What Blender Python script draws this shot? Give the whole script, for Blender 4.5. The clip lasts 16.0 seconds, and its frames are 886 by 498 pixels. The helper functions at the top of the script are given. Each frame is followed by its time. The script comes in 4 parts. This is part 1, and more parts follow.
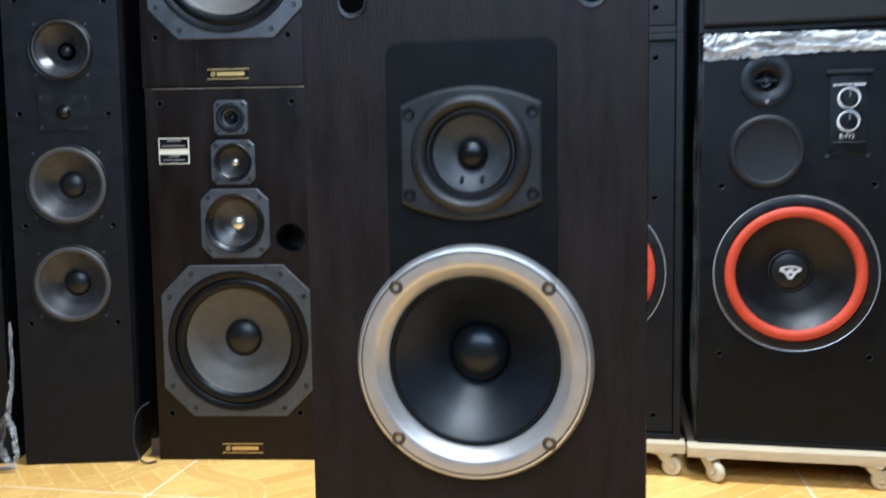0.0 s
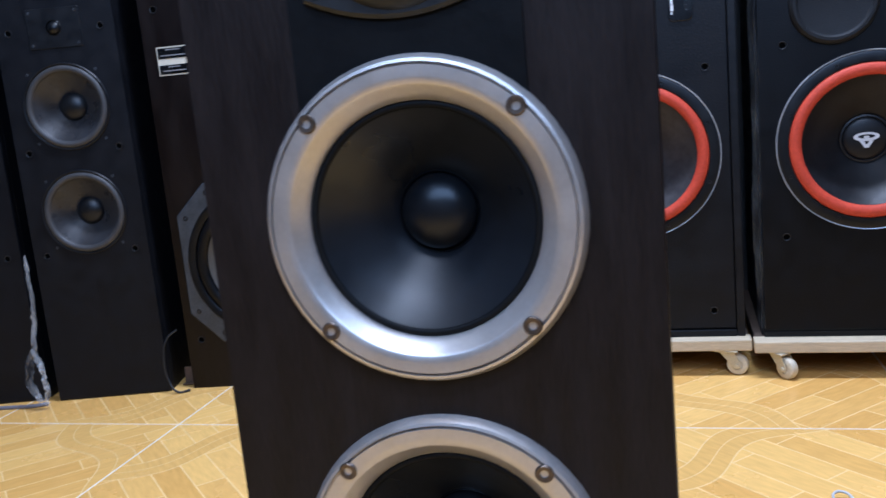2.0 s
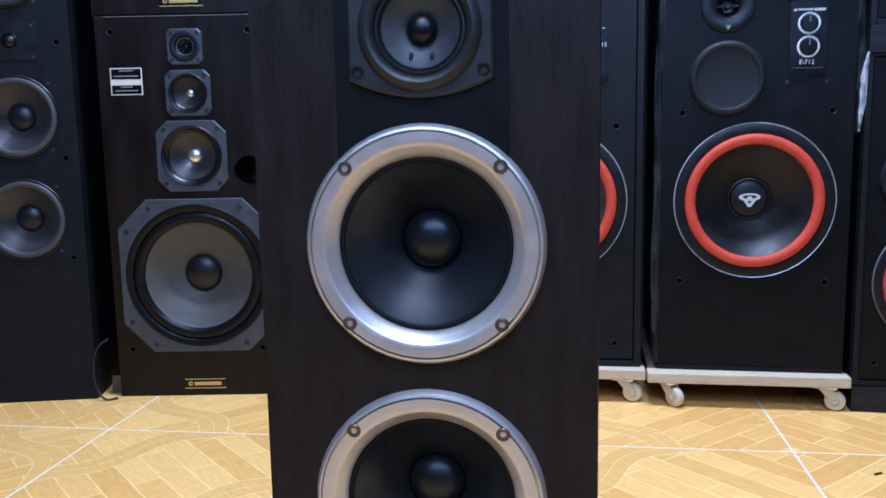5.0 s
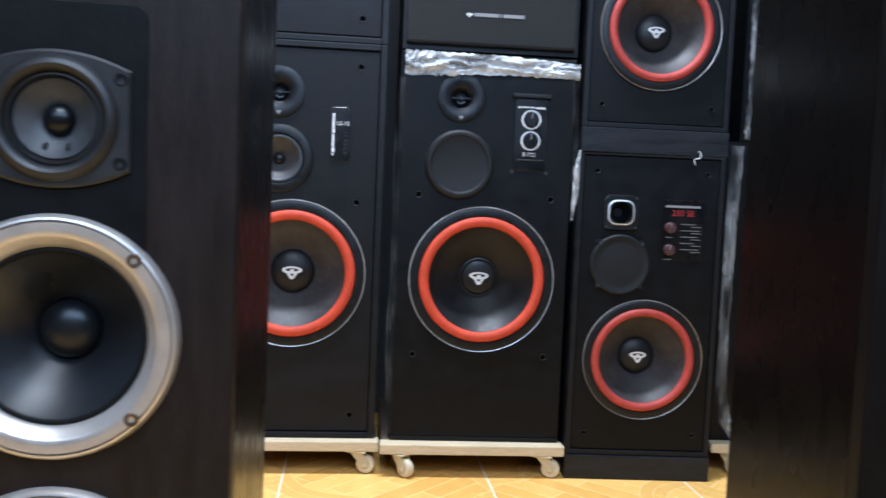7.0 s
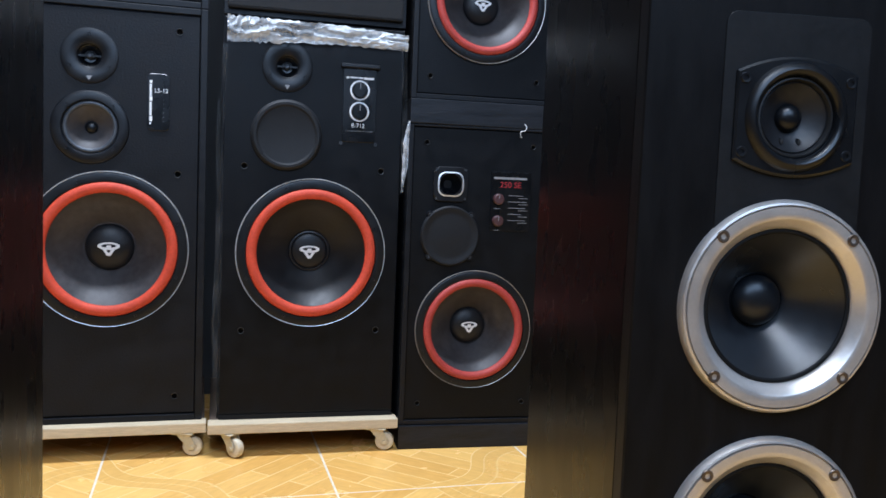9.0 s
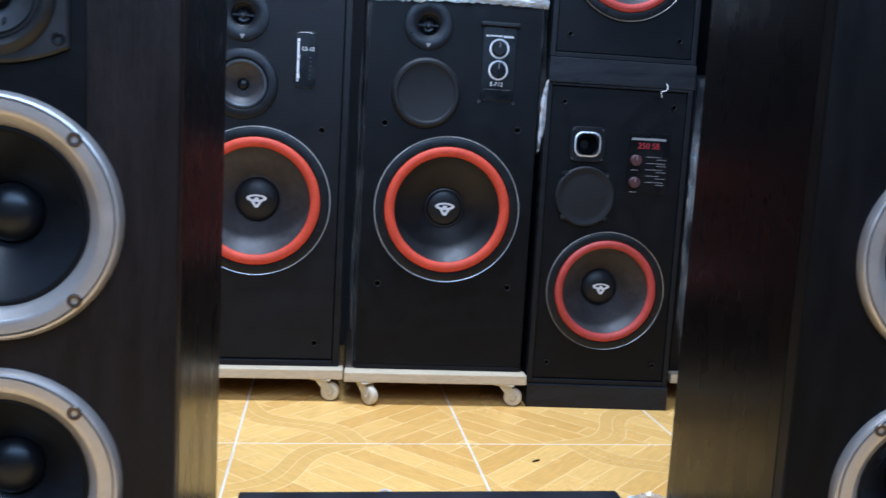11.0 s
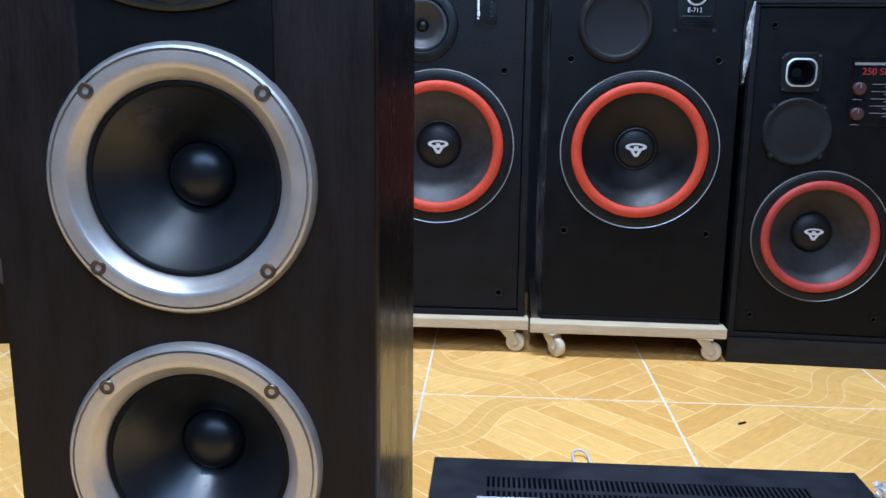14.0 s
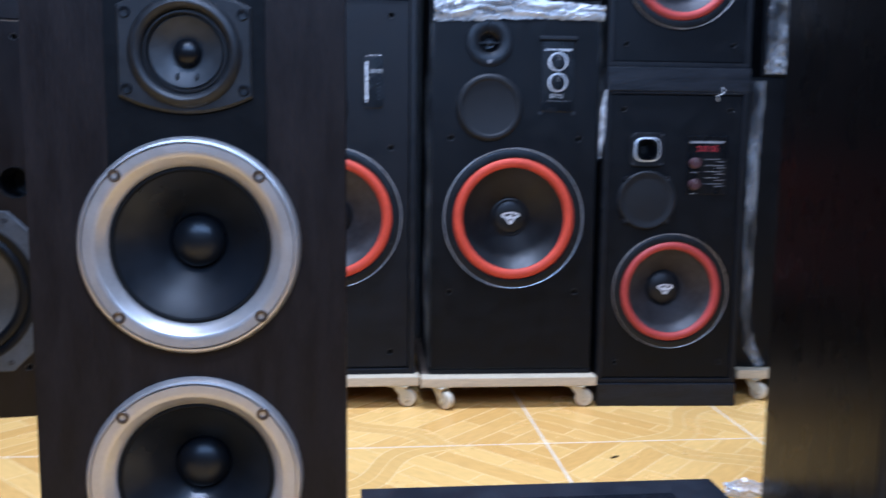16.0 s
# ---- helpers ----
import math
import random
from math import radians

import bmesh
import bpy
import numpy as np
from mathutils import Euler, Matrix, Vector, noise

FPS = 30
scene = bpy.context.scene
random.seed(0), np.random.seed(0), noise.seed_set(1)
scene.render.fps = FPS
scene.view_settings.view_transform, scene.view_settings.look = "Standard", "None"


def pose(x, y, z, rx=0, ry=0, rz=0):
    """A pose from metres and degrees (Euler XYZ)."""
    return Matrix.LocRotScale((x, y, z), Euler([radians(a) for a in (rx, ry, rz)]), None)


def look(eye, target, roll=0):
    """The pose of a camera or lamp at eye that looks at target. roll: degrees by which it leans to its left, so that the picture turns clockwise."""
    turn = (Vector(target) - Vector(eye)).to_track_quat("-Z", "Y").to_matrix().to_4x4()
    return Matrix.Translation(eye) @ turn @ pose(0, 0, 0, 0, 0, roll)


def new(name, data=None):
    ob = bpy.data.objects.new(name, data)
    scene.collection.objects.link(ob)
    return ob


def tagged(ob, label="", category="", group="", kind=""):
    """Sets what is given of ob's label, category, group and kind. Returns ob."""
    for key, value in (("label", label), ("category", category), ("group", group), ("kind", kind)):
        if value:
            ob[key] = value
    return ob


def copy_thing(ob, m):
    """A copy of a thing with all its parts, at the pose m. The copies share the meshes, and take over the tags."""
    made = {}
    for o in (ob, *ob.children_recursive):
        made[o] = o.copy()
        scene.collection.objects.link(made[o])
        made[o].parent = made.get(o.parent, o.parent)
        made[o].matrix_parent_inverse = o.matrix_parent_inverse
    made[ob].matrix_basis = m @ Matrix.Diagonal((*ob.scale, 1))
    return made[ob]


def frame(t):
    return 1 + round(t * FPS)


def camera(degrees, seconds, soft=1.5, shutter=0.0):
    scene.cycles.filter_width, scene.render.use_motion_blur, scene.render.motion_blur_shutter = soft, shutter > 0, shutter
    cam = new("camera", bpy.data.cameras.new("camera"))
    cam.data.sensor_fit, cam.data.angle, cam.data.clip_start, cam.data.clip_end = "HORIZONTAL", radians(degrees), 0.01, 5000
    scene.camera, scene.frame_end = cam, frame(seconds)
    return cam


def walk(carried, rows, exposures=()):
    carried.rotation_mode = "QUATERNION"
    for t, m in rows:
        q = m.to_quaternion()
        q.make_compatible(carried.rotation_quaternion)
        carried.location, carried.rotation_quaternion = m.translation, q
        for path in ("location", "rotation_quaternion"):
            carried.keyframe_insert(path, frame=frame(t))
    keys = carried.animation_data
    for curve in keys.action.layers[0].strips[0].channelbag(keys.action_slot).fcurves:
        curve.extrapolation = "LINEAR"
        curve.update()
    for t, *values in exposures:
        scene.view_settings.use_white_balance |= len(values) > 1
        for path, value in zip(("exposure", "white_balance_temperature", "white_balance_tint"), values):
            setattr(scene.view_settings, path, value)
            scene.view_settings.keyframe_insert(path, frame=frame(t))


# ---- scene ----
cam = camera(55.3, 16.0, shutter=0.5)
PATH = [
    (0, (0.15, 0.091, 0.649), (-0.043, 2.075, 0.48), -0.8),
    (0.5, (0.155, 0.153, 0.608), (-0.15, 2.111, 0.335), -1.5),
    (1, (0.155, 0.202, 0.584), (-0.254, 2.13, 0.246), -2.1),
    (1.5, (0.166, 0.226, 0.576), (-0.235, 2.152, 0.218), -3.7),
    (2, (0.194, 0.25, 0.582), (-0.15, 2.19, 0.238), -5.4),
    (2.5, (0.207, 0.256, 0.582), (-0.071, 2.209, 0.251), -5.8),
    (3, (0.207, 0.254, 0.576), (-0.071, 2.205, 0.234), -6.1),
    (3.2, (0.211, 0.253, 0.577), (-0.069, 2.203, 0.231), -6.1),
    (5.3, (0.156, 0.065, 0.611), (0.064, 2.046, 0.359), -0.4),
    (5.5, (0.157, 0.047, 0.618), (0.079, 2.032, 0.389), -0.2),
    (6, (0.174, 0.036, 0.625), (0.202, 2.028, 0.447), 0.2),
    (6.5, (0.216, 0.057, 0.627), (0.469, 2.036, 0.484), 1.9),
    (7, (0.252, 0.073, 0.628), (0.643, 2.03, 0.496), 2.4),
    (7.5, (0.302, 0.082, 0.625), (0.858, 1.999, 0.497), 1.9),
    (8, (0.335, 0.075, 0.631), (1.037, 1.943, 0.507), 1.4),
    (8.5, (0.323, 0.07, 0.619), (1.067, 1.922, 0.478), 2.0),
    (8.7, (0.318, 0.071, 0.614), (1.054, 1.925, 0.465), 2.1),
    (10.8, (0.281, 0.069, 0.591), (0.77, 1.994, 0.35), 3.3),
    (11, (0.27, 0.066, 0.588), (0.726, 1.998, 0.338), 3.2),
    (11.5, (0.255, 0.063, 0.585), (0.621, 2.01, 0.312), 2.8),
    (12, (0.255, 0.076, 0.576), (0.56, 2.03, 0.283), 2.6),
    (12.5, (0.252, 0.085, 0.577), (0.509, 2.042, 0.256), 1.6),
    (13, (0.255, 0.104, 0.578), (0.451, 2.063, 0.226), 0.4),
    (13.5, (0.253, 0.128, 0.595), (0.368, 2.087, 0.21), 0.4),
    (14, (0.253, 0.152, 0.588), (0.309, 2.111, 0.185), 0.7),
    (14.5, (0.252, 0.155, 0.587), (0.297, 2.113, 0.183), 0.5),
    (15, (0.252, 0.143, 0.594), (0.306, 2.106, 0.211), 0.8),
    (15.5, (0.207, 0.086, 0.6), (0.33, 2.055, 0.273), 1.1),
    (16, (0.181, 0.01, 0.598), (0.554, 1.961, 0.363), 0.6),
]
EXPOSURES = [(0, 0.04, 6000, 10), (0.5, -0.18, 5800, 12), (1.5, -0.5, 5250, 18), (3, -0.5, 5350, 22), (5.5, -0.25, 4950, 22), (6.5, -0.08, 5600, 16), (7, -0.08, 5950, 14), (8.5, -0.32, 5950, 15), (11, -0.32, 5250, 14), (12.5, -0.32, 5850, 12), (14.5, -0.4, 5100, 16), (16, -0.3, 5000, 20)]
walk(cam, [(t, look(eye, target, roll)) for t, eye, target, roll in PATH], EXPOSURES)

# ---- light ----
LAMP_W, FILL_W = (46, 106), 58
world = bpy.data.worlds.new("world")
scene.world = world
world.use_nodes = True
world.node_tree.nodes["Background"].inputs[0].default_value = (0.8, 0.9, 1.0, 1)
world.node_tree.nodes["Background"].inputs[1].default_value = 0.02


LAMPS = [(0.10, -0.42), (0.30, 1.58)]
for (lx, ly), watts in zip(LAMPS, LAMP_W):
    ld = bpy.data.lights.new("tube_light", "AREA")
    ld.shape, ld.size, ld.size_y, ld.energy, ld.color = "RECTANGLE", 1.2, 0.12, watts, (0.86, 0.94, 1.0)
    new("tube_light", ld).matrix_basis = pose(lx, ly, 2.62)
# added blue fill light, set in an unseen window opening behind the walk
ADDED_WINDOW = (-0.75, 1.25, 1.35, 2.45)
wl = bpy.data.lights.new("added_fill_light", "AREA")
wl.shape, wl.size, wl.size_y, wl.energy, wl.color = "RECTANGLE", 1.96, 1.06, FILL_W, (0.52, 0.74, 1.0)
new("added_fill_light", wl).matrix_basis = pose(0.25, -0.77, 1.90, 90, 0, 0)


# ---- materials ----
def material(name, color, rough=0.5, metal=0.0, vary=0.0, scale=20.0, bump=0.0, stretch=(1, 1, 1), spec=0.5, wear=0.0, fine=6.0, coat=0.0):
    """Principled surface with large blotches and fine grain in colour, gloss and relief."""
    m = bpy.data.materials.new(name)
    m.use_nodes = True
    nt = m.node_tree
    b = nt.nodes["Principled BSDF"]
    b.inputs["Base Color"].default_value = (*color, 1)
    b.inputs["Roughness"].default_value = rough
    b.inputs["Metallic"].default_value = metal
    b.inputs["Specular IOR Level"].default_value = spec
    b.inputs["Coat Weight"].default_value = coat
    if not (vary or bump or wear):
        return m
    co = nt.nodes.new("ShaderNodeTexCoord")
    mp = nt.nodes.new("ShaderNodeMapping")
    mp.inputs["Scale"].default_value = stretch
    nt.links.new(co.outputs["Object"], mp.inputs[0])
    big = nt.nodes.new("ShaderNodeTexNoise")
    big.inputs["Scale"].default_value, big.inputs["Detail"].default_value = scale, 4
    small = nt.nodes.new("ShaderNodeTexNoise")
    small.inputs["Scale"].default_value, small.inputs["Detail"].default_value = scale * fine, 3
    for n in (big, small):
        nt.links.new(mp.outputs[0], n.inputs["Vector"])
    mix = nt.nodes.new("ShaderNodeMath")
    mix.operation = "ADD"
    nt.links.new(big.outputs[0], mix.inputs[0])
    nt.links.new(small.outputs[0], mix.inputs[1])
    ramp = nt.nodes.new("ShaderNodeMapRange")
    ramp.inputs["From Min"].default_value, ramp.inputs["From Max"].default_value = 0.7, 1.3
    ramp.inputs["To Min"].default_value, ramp.inputs["To Max"].default_value = 1 - vary, 1 + vary
    nt.links.new(mix.outputs[0], ramp.inputs[0])
    hue = nt.nodes.new("ShaderNodeHueSaturation")
    hue.inputs["Color"].default_value = (*color, 1)
    nt.links.new(ramp.outputs[0], hue.inputs["Value"])
    nt.links.new(hue.outputs[0], b.inputs["Base Color"])
    if wear:
        rr = nt.nodes.new("ShaderNodeMapRange")
        rr.inputs["From Min"].default_value, rr.inputs["From Max"].default_value = 0.35, 0.65
        rr.inputs["To Min"].default_value, rr.inputs["To Max"].default_value = rough - wear, rough + wear
        nt.links.new(big.outputs[0], rr.inputs[0])
        nt.links.new(rr.outputs[0], b.inputs["Roughness"])
    if bump:
        bp = nt.nodes.new("ShaderNodeBump")
        bp.inputs["Strength"].default_value, bp.inputs["Distance"].default_value = bump, 0.001
        nt.links.new(small.outputs[0], bp.inputs["Height"])
        nt.links.new(bp.outputs[0], b.inputs["Normal"])
    return m


ASH = material("dark_brown_ash", (0.0112, 0.0075, 0.0068), 0.48, vary=0.36, scale=11, bump=0.38, stretch=(7, 7, 1.3), wear=0.06, fine=7, spec=0.22)
# cabinet sides: ash with the side's shade put into a darker colour
ASH_SIDE_SHADED = material("shaded_ash_side", (0.0034, 0.0028, 0.0027), 0.28, vary=0.2, scale=5, bump=0.008, stretch=(5, 5, 2.5), wear=0.03, fine=5, spec=0.09)
# the same ash, darkened in colour for the dimmer light on the second tower
ASH_SHADED = material("shaded_ash", (0.0034, 0.0031, 0.0034), 0.48, vary=0.34, scale=11, bump=0.14, stretch=(7, 7, 1.3), wear=0.05, fine=7, spec=0.14)
UNFADED = material("black_baffle_paint", (0.0030, 0.0033, 0.0040), 0.5, vary=0.25, scale=30, bump=0.2, wear=0.06, spec=0.15)
FIELD_GREY = material("soft_black_baffle_paint", (0.0062, 0.0063, 0.0070), 0.55, vary=0.25, scale=30, bump=0.2, wear=0.06, spec=0.2)
ROSEWOOD = material("dark_rosewood", (0.0058, 0.0034, 0.0030), 0.36, vary=0.38, scale=5, bump=0.12, stretch=(5, 5, 1.1), wear=0.07, spec=0.24)
VINYL = material("black_vinyl", (0.0028, 0.0034, 0.0048), 0.46, vary=0.3, scale=25, bump=0.4, wear=0.06, fine=14, spec=0.17)
VINYL_GREY = material("dusty_black_vinyl", (0.0058, 0.0064, 0.0084), 0.5, vary=0.3, scale=18, bump=0.45, wear=0.06, fine=14, spec=0.2)
VINYL_GRAIN = material("black_ash_vinyl", (0.0046, 0.0055, 0.0078), 0.5, vary=0.45, scale=6, bump=0.25, stretch=(1.2, 1, 9), wear=0.08, spec=0.25)
PLINTH = material("grained_black_plinth", (0.0085, 0.0100, 0.0138), 0.45, vary=0.55, scale=6, bump=0.3, stretch=(1.2, 1, 9), wear=0.08, spec=0.3)
GLOSS_RUBBER = material("shiny_black_rubber", (0.0028, 0.0034, 0.0046), 0.34, vary=0.2, scale=30, wear=0.05, spec=0.22)
TOWER = material("black_tower_vinyl", (0.0050, 0.0056, 0.0078), 0.48, vary=0.3, scale=30, bump=0.35, wear=0.06, fine=10, spec=0.19)
SATIN = material("satin_black", (0.0035, 0.0040, 0.0052), 0.3, vary=0.25, scale=12, wear=0.08, bump=0.05, spec=0.35)
MID_FRAME = material("hazy_black_plastic", (0.0125, 0.0128, 0.0140), 0.46, vary=0.25, scale=30, wear=0.07, bump=0.12, spec=0.45)
BLACK = material("black_plastic", (0.0060, 0.0068, 0.0088), 0.38, vary=0.2, scale=40, wear=0.06, bump=0.1, spec=0.3)
COVER = material("textured_black_cover", (0.0062, 0.0072, 0.0092), 0.62, vary=0.2, scale=60, bump=0.4, spec=0.3)
BLACK_RUBBER = material("deep_black_rubber", (0.0022, 0.0024, 0.0028), 0.6, vary=0.2, scale=40, spec=0.2)
RUBBER = material("black_rubber", (0.0055, 0.0058, 0.0066), 0.5, vary=0.2, scale=40)
HOLE_SHADE = material("painted_hole_shade", (0.0012, 0.0012, 0.0012), 0.95, spec=0.02)
GREY_FRAME = material("grey_cast_frame", (0.050, 0.057, 0.068), 0.42, metal=0.3, vary=0.2, scale=40, bump=0.15, wear=0.08)
SILVER = material("silver_painted_metal", (0.62, 0.57, 0.53), 0.37, metal=0.74, vary=0.05, scale=60, bump=0.06, wear=0.04)
STEEL = material("bolt_steel", (0.15, 0.115, 0.09), 0.38, metal=0.85, vary=0.2, scale=200)
CHROME = material("polished_dome", (0.8, 0.78, 0.74), 0.28, metal=0.9, vary=0.05, scale=50)
COLLAR = material("socket_plastic", (0.0105, 0.0112, 0.0128), 0.4)
POLY = material("black_poly_cone", (0.0060, 0.0074, 0.0100), 0.31, vary=0.3, scale=22, wear=0.05, bump=0.06, spec=0.62)
DOME = material("black_dust_cap", (0.0060, 0.0070, 0.0090), 0.36, vary=0.2, scale=50, wear=0.05, spec=0.4)
PAPER = material("grey_paper_cone", (0.058, 0.054, 0.048), 0.55, vary=0.2, scale=40, bump=0.25)
PAPER_DARK = material("dark_paper_cone", (0.0085, 0.0090, 0.0108), 0.45, vary=0.25, scale=30, bump=0.2, wear=0.07, spec=0.35)
HAZY_CONE = material("hazy_plastic_cone", (0.038, 0.041, 0.045), 0.5, vary=0.25, scale=24, bump=0.1, wear=0.07, spec=0.45)
PAPER_MID = material("worn_paper_cone", (0.038, 0.035, 0.037), 0.5, vary=0.3, scale=14, bump=0.2, wear=0.07, spec=0.4)
BROWN_CONE = material("smoky_plastic_cone", (0.025, 0.0250, 0.0275), 0.3, vary=0.2, scale=30, wear=0.06, spec=0.42)
RED = material("red_foam_surround", (0.53, 0.060, 0.028), 0.6, vary=0.15, scale=30, bump=0.3, spec=0.3)
DIAL_RED = material("dark_red_dial", (0.055, 0.020, 0.022), 0.45, vary=0.15, scale=60)
RED_DULL = material("dull_red_surround", (0.37, 0.046, 0.036), 0.55, vary=0.18, scale=30, bump=0.25, spec=0.35)
WHITE_PRINT = material("white_print", (0.75, 0.76, 0.78), 0.5)
GREY_PRINT = material("grey_print", (0.22, 0.22, 0.23), 0.5)
RED_PRINT = material("red_print", (0.34, 0.018, 0.024), 0.5)
GOLD = material("brass_print", (0.62, 0.43, 0.16), 0.35, metal=0.6, vary=0.1, scale=80)
CREAM = material("cream_foil", (0.66, 0.62, 0.50), 0.45, vary=0.06, scale=60)
# board colour kept dark so the shade under the dollies stays deep
SHADE_BOARD = material("shade_darkened_board", (0.085, 0.058, 0.040), 0.7, vary=0.25, scale=8, bump=0.2, stretch=(1, 8, 8))
CARD = material("brown_cardboard", (0.11, 0.062, 0.034), 0.8, vary=0.3, scale=30, bump=0.2)
PLANK = material("bare_board", (0.56, 0.46, 0.31), 0.6, vary=0.16, scale=10, bump=0.25, stretch=(1, 8, 8), wear=0.08)
NYLON = material("white_nylon", (0.62, 0.55, 0.41), 0.6, vary=0.12, scale=40)
BRACKET = material("cream_zinc", (0.58, 0.51, 0.36), 0.5, metal=0.15, vary=0.12, scale=40)
AMP_BLACK = material("black_enamel_steel", (0.0105, 0.0125, 0.0175), 0.36, vary=0.2, scale=30, wear=0.06, bump=0.15, fine=20, spec=0.45)
WHITE_SHEET = material("white_paper", (0.80, 0.81, 0.82), 0.55, vary=0.03, scale=20)
WALL = material("painted_plaster", (0.075, 0.080, 0.088), 0.8, vary=0.06, scale=3, bump=0.2)
CEIL = material("white_ceiling", (0.74, 0.74, 0.72), 0.8, vary=0.04, scale=3)
WORN = material("worn_chipboard", (0.20, 0.16, 0.12), 0.7, vary=0.5, scale=20, bump=0.2)
GROUT = material("pale_grout", (0.72, 0.63, 0.48), 0.7, vary=0.12, scale=30)


def film_material(name, thin, thick, stretch=(1, 1, 0.35)):
    m = bpy.data.materials.new(name)
    m.use_nodes = True
    nt = m.node_tree
    b = nt.nodes["Principled BSDF"]
    b.inputs["Base Color"].default_value = (0.9, 0.93, 0.96, 1)
    b.inputs["Roughness"].default_value = 0.2
    b.inputs["Specular IOR Level"].default_value = 0.9
    n = nt.nodes.new("ShaderNodeTexNoise")
    n.inputs["Scale"].default_value, n.inputs["Detail"].default_value = 26, 3
    r = nt.nodes.new("ShaderNodeMapRange")
    r.inputs["From Min"].default_value, r.inputs["From Max"].default_value = 0.35, 0.7
    r.inputs["To Min"].default_value, r.inputs["To Max"].default_value = thin, thick
    co = nt.nodes.new("ShaderNodeTexCoord")
    mp = nt.nodes.new("ShaderNodeMapping")
    mp.inputs["Scale"].default_value = stretch
    nt.links.new(co.outputs["Object"], mp.inputs[0])
    nt.links.new(mp.outputs[0], n.inputs["Vector"])
    nt.links.new(n.outputs[0], r.inputs[0])
    nt.links.new(r.outputs[0], b.inputs["Alpha"])
    return m


FILM = film_material("clear_wrap_film", 0.02, 0.42)
FAINT_FILM = film_material("faint_wrap_film", 0.0, 0.05)
FOIL = film_material("crumpled_wrap_film", 0.2, 1.0, (0.6, 1, 1.5))
FOIL_BAG = film_material("hanging_wrap_film", 0.04, 0.60)
FOIL_THIN = film_material("loose_wrap_film", 0.02, 0.34)
DULL_CABLE = material("dull_grey_sheath", (0.16, 0.155, 0.18), 0.5, vary=0.15, scale=60)
GREY_RUBBER_PALE = material("pale_cable_sheath", (0.55, 0.55, 0.54), 0.45, vary=0.08, scale=60)


def tile_material():
    """Glazed tile printed with slanting parquet strips and a curving ribbon across two opposite corners."""
    m = bpy.data.materials.new("glazed_parquet_tile")
    m.use_nodes = True
    nt = m.node_tree
    L, N = nt.links, nt.nodes
    b = N["Principled BSDF"]
    b.inputs["Roughness"].default_value = 0.22

    def math_node(op, a, c=None, d=None):
        n = N.new("ShaderNodeMath")
        n.operation = op
        for i, v in enumerate((a, c, d)):
            if v is None:
                continue
            if isinstance(v, (int, float)):
                n.inputs[i].default_value = v
            else:
                L.new(v, n.inputs[i])
        return n.outputs[0]

    co = N.new("ShaderNodeTexCoord")
    sp = N.new("ShaderNodeSeparateXYZ")
    L.new(co.outputs["Object"], sp.inputs[0])
    across = math_node("MULTIPLY", math_node("SUBTRACT", sp.outputs[1], sp.outputs[0]), 0.7071)
    along = math_node("MULTIPLY", math_node("ADD", sp.outputs[1], sp.outputs[0]), 0.7071)
    cb = N.new("ShaderNodeCombineXYZ")
    L.new(across, cb.inputs[0])
    L.new(along, cb.inputs[1])
    br = N.new("ShaderNodeTexBrick")
    br.inputs["Color1"].default_value = (0.83, 0.500, 0.150, 1)
    br.inputs["Color2"].default_value = (0.69, 0.372, 0.094, 1)
    br.inputs["Mortar"].default_value = (0.88, 0.59, 0.24, 1)
    br.inputs["Scale"].default_value = 1
    br.inputs["Mortar Size"].default_value = 0.0014
    br.inputs["Brick Width"].default_value = 0.25
    br.inputs["Row Height"].default_value = 0.050
    L.new(cb.outputs[0], br.inputs["Vector"])
    # ribbon: an S curve between the middles of two edges
    wave = math_node("MULTIPLY", math_node("SINE", math_node("MULTIPLY", math_node("MULTIPLY", along, math_node("SIGN", across)), 19.8)), 0.026)
    off = math_node("ABSOLUTE", math_node("SUBTRACT", math_node("SUBTRACT", math_node("ABSOLUTE", across), 0.159), wave))
    inside = math_node("LESS_THAN", off, 0.031)
    line = math_node("LESS_THAN", math_node("ABSOLUTE", math_node("SUBTRACT", off, 0.0315)), 0.0015)
    mid = math_node("LESS_THAN", off, 0.0011)
    line = math_node("MULTIPLY", math_node("MAXIMUM", line, mid), 0.6)
    grain = N.new("ShaderNodeTexNoise")
    grain.inputs["Scale"].default_value, grain.inputs["Detail"].default_value = 26, 5
    gm = N.new("ShaderNodeMapping")
    gm.inputs["Scale"].default_value = (1, 5, 1)
    L.new(cb.outputs[0], gm.inputs[0])
    L.new(gm.outputs[0], grain.inputs["Vector"])
    m1 = N.new("ShaderNodeMix")
    m1.data_type = "RGBA"
    L.new(inside, m1.inputs["Factor"])
    L.new(br.outputs["Color"], m1.inputs["A"])
    m1.inputs["B"].default_value = (0.73, 0.420, 0.118, 1)
    m2 = N.new("ShaderNodeMix")
    m2.data_type = "RGBA"
    L.new(line, m2.inputs["Factor"])
    L.new(m1.outputs["Result"], m2.inputs["A"])
    m2.inputs["B"].default_value = (0.88, 0.62, 0.28, 1)
    info = N.new("ShaderNodeObjectInfo")
    val = math_node("ADD", math_node("MULTIPLY", grain.outputs[0], 0.4), math_node("MULTIPLY", info.outputs["Random"], 0.06))
    hue = N.new("ShaderNodeHueSaturation")
    L.new(m2.outputs["Result"], hue.inputs["Color"])
    L.new(math_node("ADD", val, 0.84), hue.inputs["Value"])
    L.new(hue.outputs[0], b.inputs["Base Color"])
    dirt = N.new("ShaderNodeTexNoise")
    dirt.inputs["Scale"].default_value, dirt.inputs["Detail"].default_value = 9, 4
    geo = N.new("ShaderNodeNewGeometry")
